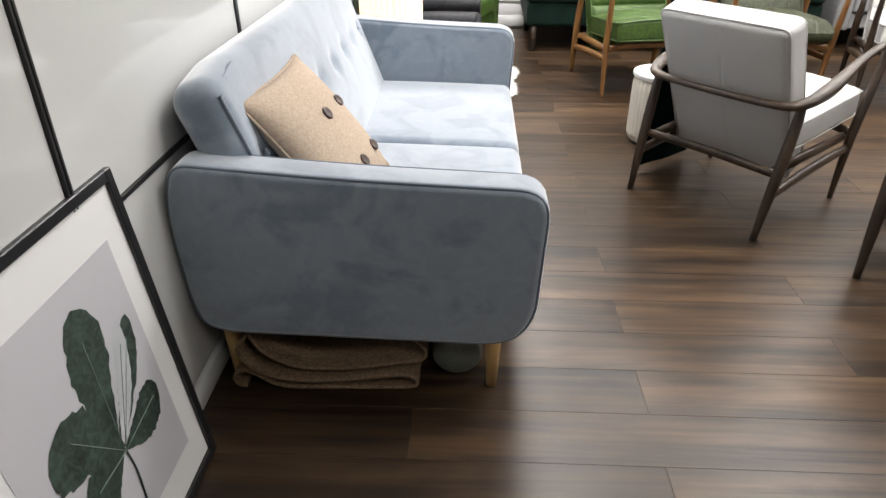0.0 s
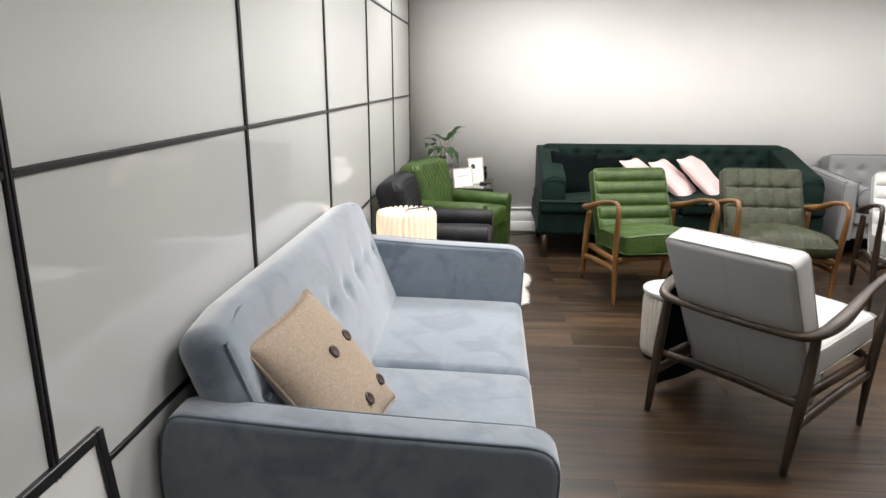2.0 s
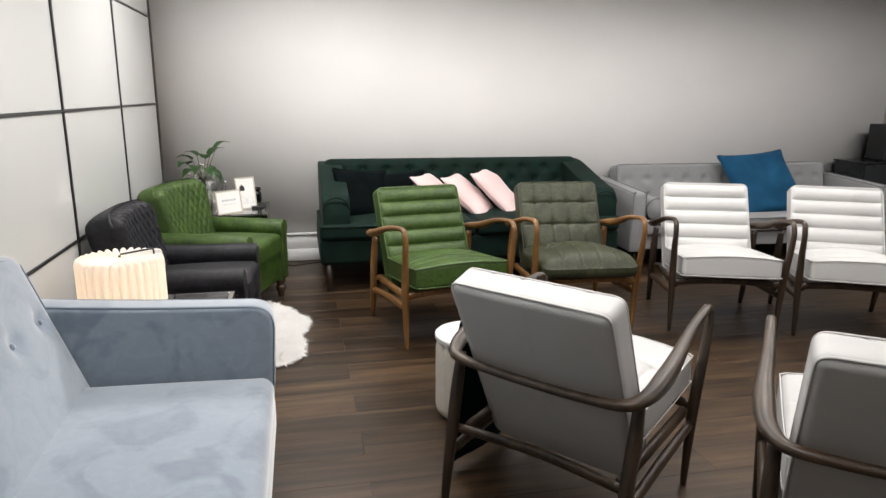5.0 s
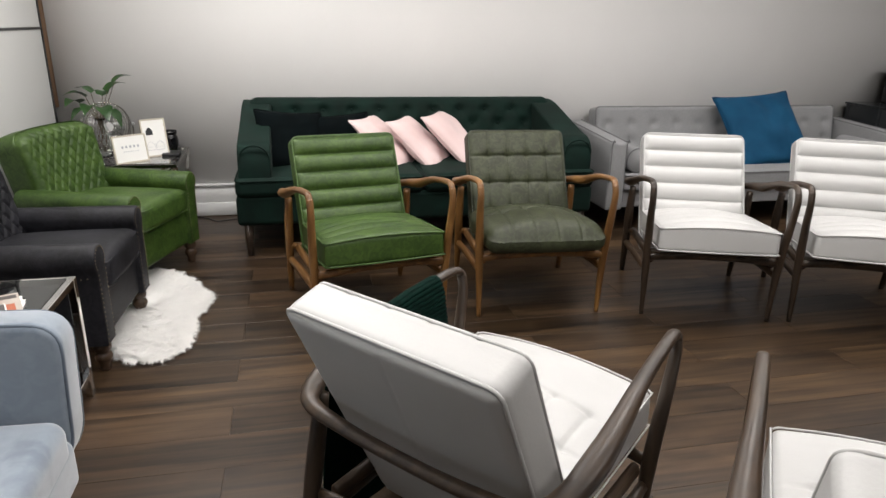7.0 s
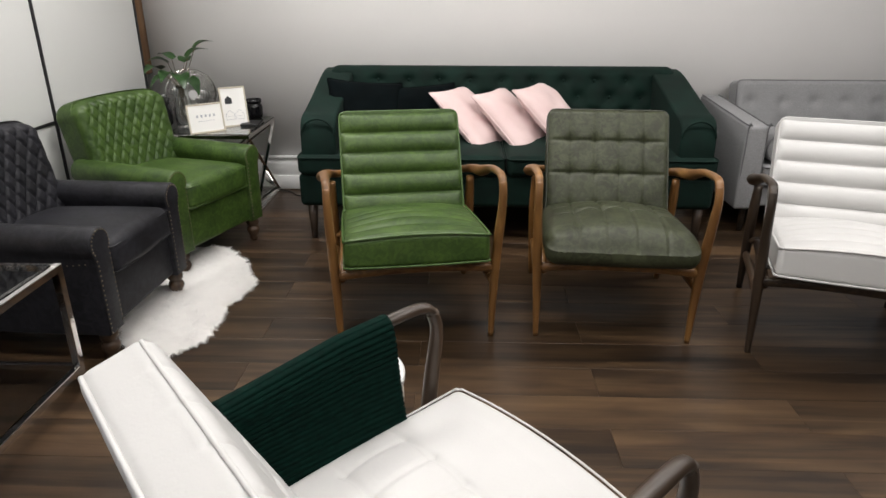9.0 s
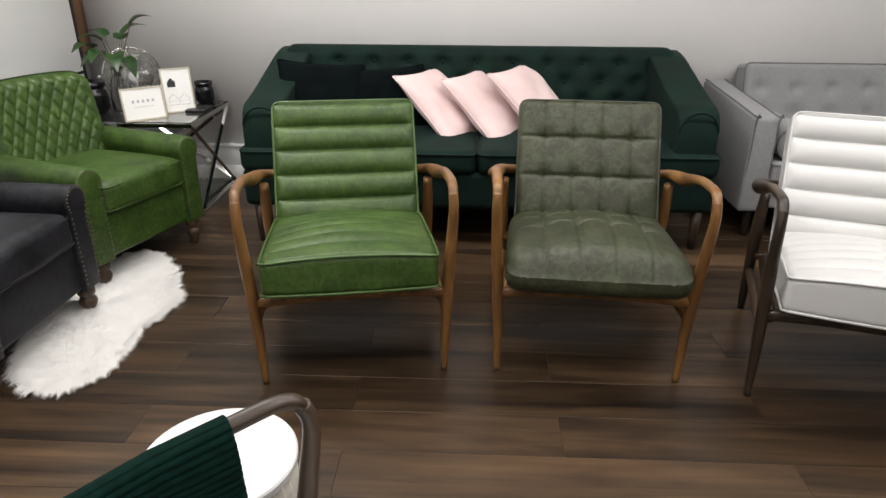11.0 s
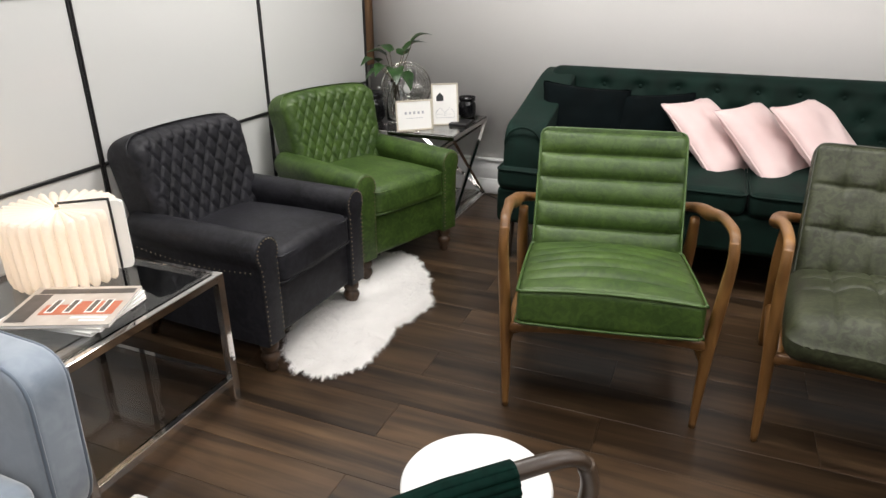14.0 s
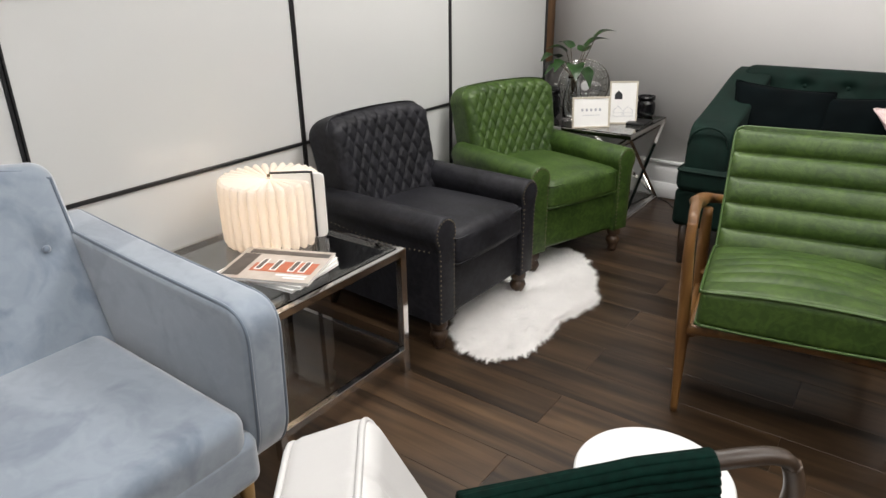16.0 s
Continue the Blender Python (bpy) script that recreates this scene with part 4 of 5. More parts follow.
def book_lamp(m):
    t = thing("book_lamp", m, "pleated white paper book lamp opened into a drum, lit", "table lamp")
    n = 28
    H = 0.235
    bm = bmesh.new()
    rows = [(0.0, 0.93), (0.008, 0.975), (0.03, 1.0), (H - 0.03, 1.0), (H - 0.008, 0.975), (H, 0.93)]
    a0, a1 = radians(5), radians(334)
    grid = []
    for z, k in rows:
        ring = []
        for i in range(n * 6 + 1):
            f = (i / 6) % 1.0
            out = math.sin(math.pi * f) ** 0.55 if f else 0.0
            r = 0.178 * k * (0.89 + 0.11 * out)
            a = a0 + (a1 - a0) * i / (n * 6)
            zz = z + (0.5 - z / H) * 2 * 0.020 * (1 - out)
            ring.append(bm.verts.new((r * math.cos(a), r * math.sin(a), zz)))
        grid.append(ring)
    for p, q in zip(grid, grid[1:]):
        for i in range(n * 6):
            bm.faces.new((p[i], p[i + 1], q[i + 1], q[i]))
    # leaves running in to the spine at top and bottom
    for g, z in ((grid[0], 0.012), (grid[-1], H - 0.012)):
        hub = [bm.verts.new((0.012 * math.cos(a0 + (a1 - a0) * i / (n * 6)), 0.012 * math.sin(a0 + (a1 - a0) * i / (n * 6)), z)) for i in range(n * 6 + 1)]
        for i in range(n * 6):
            bm.faces.new((g[i], g[i + 1], hub[i + 1], hub[i]))
    m_paper = bpy.data.materials.new("lamp_paper")
    m_paper.use_nodes = True
    nt = m_paper.node_tree
    b = nt.nodes["Principled BSDF"]
    tr, mx = nt.nodes.new("ShaderNodeBsdfTranslucent"), nt.nodes.new("ShaderNodeMixShader")
    b.inputs["Base Color"].default_value, b.inputs["Roughness"].default_value = (0.85, 0.83, 0.78, 1), 0.8
    tr.inputs[0].default_value = (0.92, 0.86, 0.80, 1)
    mx.inputs[0].default_value = 0.5
    nt.links.new(b.outputs[0], mx.inputs[1])
    nt.links.new(tr.outputs[0], mx.inputs[2])
    nt.links.new(mx.outputs[0], nt.nodes["Material Output"].inputs["Surface"])
    part("pleated_shade", bm, m_paper, t, smooth=False)
    board = rounded([(0.012, 0.0), (0.19, 0.0), (0.19, H + 0.002), (0.012, H + 0.002)], [0, 0.022, 0.022, 0], 5)
    for a in (-2.2, 2.2):
        part("cover", moved(slab(board, 0.005, 0.001, 1), pose(0, 0, 0, 0, 0, a)), M_PAPER, t, "stiff white cover board", smooth=False)
    part("elastic_band", moved(tube([(0.004, 0, H + 0.006), (0.10, -0.001, H + 0.007), (0.143, -0.002, H + 0.006), (0.150, -0.010, H - 0.004), (0.151, -0.011, 0.12), (0.151, -0.010, 0.004)], 0.0042, 6, 4, up=(0, 1, 0)), pose(0, 0, 0)), M_BLACK, t)
    part("hinge_pin", moved(lathe([(0, 0), (0.006, 0), (0.006, 0.008), (0, 0.01)], 10), pose(0, 0, H - 0.006)), M_NAIL, t)
    part("bulb", moved(lathe([(0, 0), (0.02, 0.01), (0.028, 0.04), (0.028, 0.13), (0.02, 0.16), (0, 0.17)], 12), pose(0, 0, 0.03)), glow("bulb_glow", (1.0, 0.76, 0.52), 12.0), t, "warm glowing bulb core")
    return t


book_lamp(pose(0.752, 5.825, TABLE_H + 0.004, 0, 0, 40))


def magazine(m, label, cover=True, w=0.305, d=0.235, h=0.006):
    t = thing("magazine", m, label, "magazine", "magazines on the side table")
    part("paper_block", bar(-w / 2 + 0.002, -d / 2 + 0.002, 0.0005, w / 2, d / 2 - 0.002, h - 0.0008, 0), M_PAPER, t, smooth=False)
    c = part("cover", merged(bar(-w / 2, -d / 2, 0, w / 2, d / 2, 0.0004, 0), bar(-w / 2, -d / 2, h - 0.0006, w / 2, d / 2, h, 0)), M_COVER if cover else M_PAPER, t, smooth=False)
    if cover:
        z = h + 0.0005
        for k, (x0, y0, x1, y1, mt) in enumerate([(-0.135, -0.02, -0.02, 0.06, M_RED), (-0.02, 0.0, 0.07, 0.06, M_RED), (-0.145, -0.1, 0.13, -0.07, M_COVERD), (0.085, -0.065, 0.14, 0.1, M_COVERD)]):
            part("cover_picture", bar(x0, y0, z, x1, y1, z + 0.0004, 0), mt, c, smooth=False)
        for x in (-0.11, -0.075, -0.015, 0.035):
            part("cover_picture", bar(x, -0.03, z + 0.0006, x + 0.022, 0.05, z + 0.001, 0), M_PAPER, c, "pale window shape", smooth=False)
            part("cover_picture", bar(x + 0.004, -0.026, z + 0.0012, x + 0.018, 0.044, z + 0.0016, 0), M_COVERD, c, smooth=False)
        for k, wd in enumerate((0.10, 0.07)):
            part("masthead_bar", bar(-0.13, 0.072 + 0.016 * k, z, -0.13 + wd, 0.082 + 0.016 * k, z + 0.0005, 0), M_PAPER, c, smooth=False)
    return t


for k in range(3):
    magazine(pose(0.980 + 0.009 * k, 5.640 - 0.009 * k, TABLE_H + 0.005 + 0.0105 * k, 0, 0, 188 + 8 * k), "glossy magazine with red brick house cover on a stack" if k == 2 else "white-edged glossy magazine lying in a stack", k == 2, h=0.010)


# ---- cross-legged side table with ornaments ----
def cross_table(m, w, d, h):
    t = thing("cross_leg_table", m, "chrome cross-legged side table with a clear glass top", "side table")
    for y in (0.012, d - 0.012):
        for sgn in (-1, 1):
            a = Vector((sgn * (w / 2 - 0.014), y, 0.026))
            b2 = Vector((-sgn * (w / 2 - 0.014), y, h - 0.03))
            part("cross_leg", tube([tuple(a), tuple(b2)], 0.013, 4, 1, up=(0, 1, 0)), M_CHROME, t, smooth=False)
    for z in (0.0, h - 0.03):
        for y in (0, d - 0.024):
            part("rail", bar(-w / 2, y, z, w / 2, y + 0.024, z + 0.024, 0.002), M_CHROME, t, smooth=False)
        for x in (-w / 2, w / 2 - 0.024):
            part("rail", bar(x, 0.024, z, x + 0.024, d - 0.024, z + 0.024, 0.002), M_CHROME, t, smooth=False)
    for sgn in (-1, 1):
        part("cross_leg", tube([(w / 2 - 0.012, d / 2 - sgn * (d / 2 - 0.02), 0.024), (w / 2 - 0.012, d / 2 + sgn * (d / 2 - 0.02), h - 0.028)], 0.013, 4, 1, up=(1, 0, 0)), M_CHROME, t, smooth=False)
    part("top", bar(-w / 2 + 0.003, 0.003, h - 0.006, w / 2 - 0.003, d - 0.003, h, 0.001), M_CLEAR, t, "clear glass top", smooth=False)
    part("shelf", bar(-w / 2 + 0.003, 0.003, 0.0245, w / 2 - 0.003, d - 0.003, 0.029, 0.001), M_CLEAR, t, "clear glass lower shelf", smooth=False)
    return t


XH = 0.535
cross_table(pose(0.935, 7.93, 0), 0.67, 0.60, XH)


def black_jar(m, label):
    t = thing("candle_jar", m, label, "candle jar", "black jars")
    def rim(k, z):
        return 0.0025 * (1 if (k + int(z * 140)) % 2 else 0) if 0.02 < z < 0.10 else 0
    part("body", lathe([(0, 0), (0.045, 0), (0.055, 0.012), (0.060, 0.022), (0.061, 0.04), (0.061, 0.055), (0.061, 0.07), (0.060, 0.085), (0.058, 0.10), (0.050, 0.108), (0.05, 0.116)], 28, rim), M_JAR, t)
    part("neck", lathe([(0.05, 0.114), (0.058, 0.116), (0.059, 0.142), (0.054, 0.142), (0.052, 0.118), (0, 0.10)], 28), M_JAR, t)
    return t


black_jar(pose(0.648, 8.12, XH) @ Matrix.Scale(1.28, 4), "embossed black glazed candle jar on the glass table")
black_jar(pose(1.152, 8.465, XH) @ Matrix.Scale(0.9, 4), "smaller black glazed candle jar on the glass table")


def photo_frame(m, w, h, label, kind_):
    """Stands in the xz plane facing -y, leaning back."""
    t = thing("photo_frame", m, label, "photo frame", "standing frames")
    b = 0.009
    part("frame", merged(bar(-w / 2, 0, 0, -w / 2 + b, 0.014, h, 0.001), bar(w / 2 - b, 0, 0, w / 2, 0.014, h, 0.001), bar(-w / 2 + b, 0, 0, w / 2 - b, 0.014, b, 0.001), bar(-w / 2 + b, 0, h - b, w / 2 - b, 0.014, h, 0.001)), M_FRAME, t, "pale champagne wood frame", smooth=False)
    card = part("card", bar(-w / 2 + b, 0.004, b, w / 2 - b, 0.010, h - b, 0), M_PAPER, t, "white printed card", smooth=False)
    part("strut", bar(-0.02, 0.012, 0.001, 0.02, 0.016, h * 0.7, 0.001), M_BLACK, t, smooth=False)
    y0, y1 = 0.0028, 0.0038
    if kind_ == "sign":
        for k in range(5):
            x = -0.052 + 0.026 * k
            part("letter_bar", bar(x - 0.006, y0, h * 0.54, x + 0.006, y1, h * 0.54 + 0.015, 0), M_INKG, card, smooth=False)
        for k in range(7):
            x = -0.045 + 0.015 * k
            part("letter_bar", bar(x - 0.004, y0, h * 0.40, x + 0.004, y1, h * 0.40 + 0.004, 0), M_INKG, card, smooth=False)
    else:
        def house(cx, z, s, mt, solid):
            o = [(-s, 0), (s, 0), (s, s * 1.3), (0, s * 2.3), (-s, s * 1.3)]
            if solid:
                return moved(slab(o, 0.001, 0), pose(cx, 0.0032, z))
            return moved(tube([(x, 0, q) for x, q in o], 0.0012, 4, 1, closed=True, up=(0, 1, 0)), pose(cx, 0.0036, z))
        part("house_shape", house(-0.03, h * 0.58, 0.022, M_INK, True), M_INK, card, smooth=False)
        for cx in (-0.03, 0.03):
            part("house_shape", house(cx, h * 0.18, 0.026, M_INKG, False), M_INKG, card, smooth=False)
            part("house_shape", bar(cx - 0.02, y0, h * 0.26, cx + 0.02, y1, h * 0.265, 0), M_INKG, card, smooth=False)
    return t


photo_frame(pose(1.007, 7.982, XH, -9, 0, 41), 0.222, 0.176, "white card with pale lettering in a thin pale standing frame", "sign")
photo_frame(pose(1.118, 8.182, XH, -9, 0, 33), 0.165, 0.248, "pale standing frame with a card of printed house shapes", "house")

# plant in a glass bottle vase
plant = thing("plant_vase", pose(0.80, 8.15, XH) @ Matrix.Diagonal((1.0, 1.0, 1.16, 1)), "green leafy cutting in a ribbed clear glass vase", "plant")
part("vase", lathe([(0, 0.002), (0.05, 0), (0.056, 0.01), (0.058, 0.08), (0.05, 0.14), (0.032, 0.18), (0.03, 0.21), (0.035, 0.222), (0.032, 0.222), (0.027, 0.208), (0.029, 0.18), (0.046, 0.14), (0.053, 0.08), (0.05, 0.012), (0, 0.008)], 28), M_CLEAR, plant)
part("roots", merged(*[tube([(0.01 * math.cos(a), 0.01 * math.sin(a), 0.22), (0.026 * math.cos(a + 1), 0.026 * math.sin(a + 1), 0.14), (0.03 * math.cos(a + 2.4), 0.03 * math.sin(a + 2.4), 0.07), (0.015 * math.cos(a + 3), 0.015 * math.sin(a + 3), 0.03)], 0.0028, 5, 4) for a in (0.2, 1.4, 2.6, 3.9, 5.2)]), M_STEM, plant)


def leaf_mesh(L, w):
    bm = bmesh.new()
    n = 8
    rows = []
    for i in range(n + 1):
        t = i / n
        wd = w * math.sin(math.pi * min(1, t ** 0.62)) * (1 - 0.15 * t)
        y = L * t
        z = 0.10 * L * math.sin(math.pi * t) - 0.25 * L * t * t
        rows.append([bm.verts.new((-wd, y - (0.12 * L if i == 1 else 0), z + 0.25 * wd)), bm.verts.new((0, y, z)), bm.verts.new((wd, y - (0.12 * L if i == 1 else 0), z + 0.25 * wd))])
    for a, b in zip(rows, rows[1:]):
        for k in (0, 1):
            bm.faces.new((a[k], a[k + 1], b[k + 1], b[k]))
    bmesh.ops.remove_doubles(bm, verts=bm.verts[:], dist=1e-5)
    return bm


LEAVES = [(-0.10, -0.02, 0.31, 160, 0.10, 10), (-0.08, 0.05, 0.335, 120, 0.09, 20), (-0.03, 0.0, 0.36, 70, 0.08, 25), (0.06, 0.02, 0.365, -50, 0.10, 30), (0.105, 0.03, 0.41, -60, 0.09, 30), (0.035, -0.07, 0.29, -150, 0.10, -15), (-0.02, -0.08, 0.30, 175, 0.09, -5), (0.075, -0.045, 0.27, -120, 0.085, -35), (-0.06, -0.05, 0.275, 140, 0.085, -10), (0.02, 0.06, 0.34, 10, 0.08, 20)]
for lx, ly, lz, ang, ln, tip in LEAVES:
    part("stem", tube([(0.0, 0.0, 0.10), (lx * 0.2, ly * 0.2, 0.22), (lx, ly, lz)], 0.0022, 5, 4), M_STEM, plant)
    part("leaf", moved(leaf_mesh(ln * 1.4, ln * 0.56), pose(lx, ly, lz) @ pose(0, 0, 0, 0, 0, ang) @ pose(0, 0, 0, tip, 0, 0)), M_LEAF, plant)

# chrome desk fan behind the plant
fan = thing("desk_fan", pose(0.78, 8.35, XH, 0, 0, 34), "small chrome desk fan with a wire cage, at rest", "fan")
FR, FZ = 0.158, 0.180
def cage(y0, bulge):
    """A wire dome in the xz plane about its centre, bulging along y."""
    out = []
    for k in range(1, 10):
        r = FR * k / 9
        y = y0 + bulge * (1 - (r / FR) ** 2)
        out.append(tube([(r * math.cos(a), y, FZ + r * math.sin(a)) for a in [2 * math.pi * i / 32 for i in range(32)]], 0.0018 if k < 9 else 0.004, 5, 1, closed=True, up=(0, 1, 0)))
    for k in range(20):
        a = 2 * math.pi * k / 20
        out.append(tube([(r * math.cos(a), y0 + bulge * (1 - (r / FR) ** 2), FZ + r * math.sin(a)) for r in (0.02, 0.06, 0.10, FR)], 0.0018, 4, 1, up=(0, 1, 0)))
    return merged(*out)


part("front_guard", cage(-0.012, -0.035), M_CHROME, fan, "polished wire guard")
part("rear_guard", cage(0.012, 0.03), M_CHROME, fan, "polished wire guard")
part("badge", moved(lathe([(0, 0), (0.029, 0), (0.028, 0.004), (0.02, 0.006), (0, 0.007)], 24), pose(0, -0.047, FZ, 90, 0, 0)), M_STOOLTOP, fan, "round white centre badge", angle=50)
part("motor", moved(lathe([(0, 0), (0.035, 0.0), (0.038, 0.02), (0.03, 0.06), (0, 0.068)], 20), pose(0, 0.036, FZ, -90, 0, 0)), M_SILVER, fan, angle=50)
for k in range(4):
    rows = []
    for i in range(7):
        r = 0.02 + 0.1 * i / 6
        h = 0.012 + 0.032 * math.sin(math.pi * (0.15 + 0.75 * i / 6))
        rows.append([(r, -0.35 * h * v, h * v) for v in (-1, 0, 1)])
    part("blade", moved(sheet_solid(rows, 0.0015), pose(0, -0.004, FZ, 0, 0, 0) @ pose(0, 0, 0, 0, 20 + 90 * k, 0)), M_SILVER, fan)
for sgn in (-1, 1):
    part("knob", moved(lathe([(0, -0.013), (0.009, -0.009), (0.013, 0), (0.009, 0.009), (0, 0.013)], 14), pose(sgn * 0.176, 0, FZ)), M_SILVER, fan, "polished silver ball knob")
    part("arm", tube([(sgn * 0.03, 0, 0.010), (sgn * 0.11, 0, 0.024), (sgn * 0.168, 0, 0.09), (sgn * 0.176, 0, 0.172)], 0.005, 8, 5, up=(0, 1, 0)), M_CHROME, fan)
part("foot", lathe([(0, 0), (0.07, 0), (0.072, 0.008), (0.03, 0.014), (0, 0.015)], 28), M_CHROME, fan, angle=40)
tagged(part("black_tray", moved(block(0.11, 0.15, 0.016, 0.004, (2, 2, 1)), pose(1.195, 8.24, XH + 0.009, 0, 0, 4)), M_RADIO), "flat black box lying on the glass table", "box")
tagged(part("cable", tube([(1.25, 8.53, 0.01), (1.36, 8.47, 0.006), (1.43, 8.39, 0.006), (1.55, 8.43, 0.006), (1.68, 8.47, 0.006)], 0.004, 6, 6), M_CABLE), "thin black power cable lying on the floor", "cable")


# ---- stool and throw ----
stool = thing("pleated_stool", pose(2.255, 5.542, 0) @ Matrix.Diagonal((1, 1, 0.97, 1)), "white pleated paper drum stool with a round white top", "stool")
def fold(k, z):
    return -0.006 if k % 2 else 0.0
part("pleated_body", lathe([(0.14, 0.012), (0.155, 0.022), (0.162, 0.05), (0.163, 0.33), (0.158, 0.36), (0.145, 0.378)], 72, fold), M_PLEAT, stool, smooth=False)
part("base", lathe([(0, 0), (0.145, 0), (0.148, 0.013), (0, 0.013)], 40), M_BLACK, stool, angle=40)
part("top", lathe([(0, 0.376), (0.160, 0.376), (0.166, 0.380), (0.167, 0.395), (0.163, 0.400), (0, 0.401)], 48), M_STOOLTOP, stool, angle=40)


def throw(m):
    """A ribbed knit throw hung over the arm: inner fall to the seat, outer fall to the floor."""
    x0 = -0.350
    prof = [(x0 + 0.085, 0.425), (x0 + 0.062, 0.50), (x0 + 0.042, 0.60), (x0 + 0.032, 0.662), (x0 + 0.013, 0.694), (x0 - 0.012, 0.693), (x0 - 0.029, 0.662), (x0 - 0.033, 0.58), (x0 - 0.040, 0.42), (x0 - 0.046, 0.26), (x0 - 0.050, 0.12), (x0 - 0.052, 0.045)]
    pr = spline(prof, 26)
    n = 44
    run = 0.0
    g = []
    for i, p in enumerate(pr):
        f = i / (len(pr) - 1)
        run += float(np.linalg.norm(p - pr[max(i - 1, 0)]))
        row = []
        for j in range(n + 1):
            y = -0.15 + 0.385 * j / n
            arm_z = (0.13 if y > 0.12 else 0.24) * (y - 0.12) * max(0.0, 1 - max(0.0, abs(f - 0.40) - 0.06) * 2.4)
            rib = 0.0023 * math.sin(run * 2 * math.pi / 0.0125 + 0.6 * noise.noise((y * 9, run * 9, 0.0)))
            wave = 0.010 * math.sin(y * 21 + 0.5) * max(0, f - 0.5)
            row.append((p[0] + rib + wave + 0.003 - 0.055 * (0.12 - y), y - 0.05 * max(0, f - 0.5), p[1] + arm_z))
        g.append(row)
    bm = sheet_solid(g, 0.007)
    t = thing("throw", m, "", "")
    part("knit", bm, M_KNIT, t)
    for k, i in ((0, 0), (1, len(g) - 1)):
        part("hem", tube([tuple(p) for p in g[i][::4]], 0.0055, 6, 2), M_KNIT, t, "rolled knit hem")
    return tagged(t, "dark green ribbed knit throw draped over the chair arm", "throw blanket")


throw(A_POSE)


# ---- cushions ----
def cushion(m, w, h, t, mt, label, group="", seed=0, piping=True, pm=None, wrinkle=0.007):
    e = thing("cushion", m, label, "cushion", group)
    part("cover", pillow(w, h, t, 28, seed=seed, wrinkle=wrinkle), mt, e)
    if piping:
        part("piping", seam(w, h, 0.004), pm or mt, e)
    return e


GP = "cushions on the green sofa"


def tilted(x, z, c):
    """A pose with its x axis along x and its z axis near z."""
    z = Vector(z).normalized()
    x = Vector(x)
    x = (x - z * x.dot(z)).normalized()
    y = z.cross(x)
    return Matrix(((x.x, y.x, z.x, c[0]), (x.y, y.y, z.y, c[1]), (x.z, y.z, z.z, c[2]), (0, 0, 0, 1)))


for k, (cx, cy, cz) in enumerate(((2.64, 8.05, 0.626), (2.89, 8.04, 0.618), (3.14, 8.06, 0.648))):
    cushion(tilted((0.50, 0.84, 0.03 * k - 0.03), (-0.35, 0.20, 0.376), (cx, cy, cz - 0.012)), 0.43, 0.51, 0.13, M_PINK, "pale pink cotton cushion leaning on the green sofa", GP, k + 1, wrinkle=0.009)
cushion(pose(1.992, 7.96, 0.662, -22, 6, 20), 0.46, 0.40, 0.13, M_NAVY, "near-black velvet cushion in the sofa corner", GP, 4)
cushion(pose(2.31, 8.06, 0.638, -22, -3, 8), 0.46, 0.37, 0.13, M_NAVY, "near-black velvet cushion leaning on the sofa back", GP, 5)
cushion(tilted((0.65, -0.02, 0.04), (-0.03, 0.40, 0.47), (5.66, 8.10, 0.668)), 0.66, 0.66, 0.18, M_BLUEC, "large blue cotton cushion leaning on the grey sofa", "", 6, wrinkle=0.022)
bc = cushion(tilted((0.0, 0.988, 0.15), (-0.62, 0.05, 0.78), (0.785, 3.755, 0.662)), 0.45, 0.45, 0.13, M_BEIGE, "beige linen cushion with four brown buttons on the blue sofa", "", 7, wrinkle=0.001)
for bx, bz in ((0.0, 0.045), (0.13, 0.045), (0.0, -0.125), (0.13, -0.125)):
    b = part("button", moved(lathe([(0, 0), (0.019, 0), (0.020, 0.003), (0.017, 0.006), (0.012, 0.004), (0, 0.004)], 18), pose(bx, -pillow_depth(bx, bz, 0.45, 0.45, 0.13) - 0.001, bz, 90, 0, 0)), M_BUTTON, bc, "brown four-hole button")

# ---- folded rugs under the blue sofa ----
def folded_rug(m, label, ctrl, depth, mt, thick):
    pts = spline(ctrl, 6)
    g = [[(p[0], y, p[1] + 0.002 * math.sin(y * 260 + i * 2.1)) for y in np.linspace(0, depth, 40)] for i, p in enumerate(pts)]
    bm = sheet_solid(g, thick)
    t = part("folded_rug", bm, mt)
    t.matrix_basis = m
    return tagged(t, label, "rug")


folded_rug(pose(0.53, 3.41, 0.0), "brown woven jute rug folded under the blue sofa", [(0.06, 0.19), (0.03, 0.15), (0.045, 0.10), (0.10, 0.055), (0.22, 0.036), (0.38, 0.05), (0.50, 0.068), (0.545, 0.05), (0.53, 0.025), (0.44, 0.020), (0.25, 0.014), (0.14, 0.016), (0.075, 0.055), (0.035, 0.07), (0.006, 0.045), (0.015, 0.016), (0.04, 0.012)], 0.34, M_JUTE, 0.009)
folded_rug(pose(0.57, 3.43, 0.10), "brown woven jute rug lying on the folded one", [(0.02, 0.09), (0.06, 0.02), (0.16, -0.03), (0.30, -0.028), (0.44, -0.005), (0.52, 0.012), (0.53, 0.05), (0.50, 0.085)], 0.32, M_JUTE, 0.009)
tagged(part("rolled_rug", moved(tube([(0, 0, 0, 0.068), (0, 0.012, 0, 0.075), (0, 0.388, 0, 0.075), (0, 0.4, 0, 0.068)], 0.075, 20, 1, up=(0, 0, 1)), pose(1.19, 3.50, 0.076)), M_GREYRUG), "grey-green woven rug rolled up under the blue sofa", "rug")


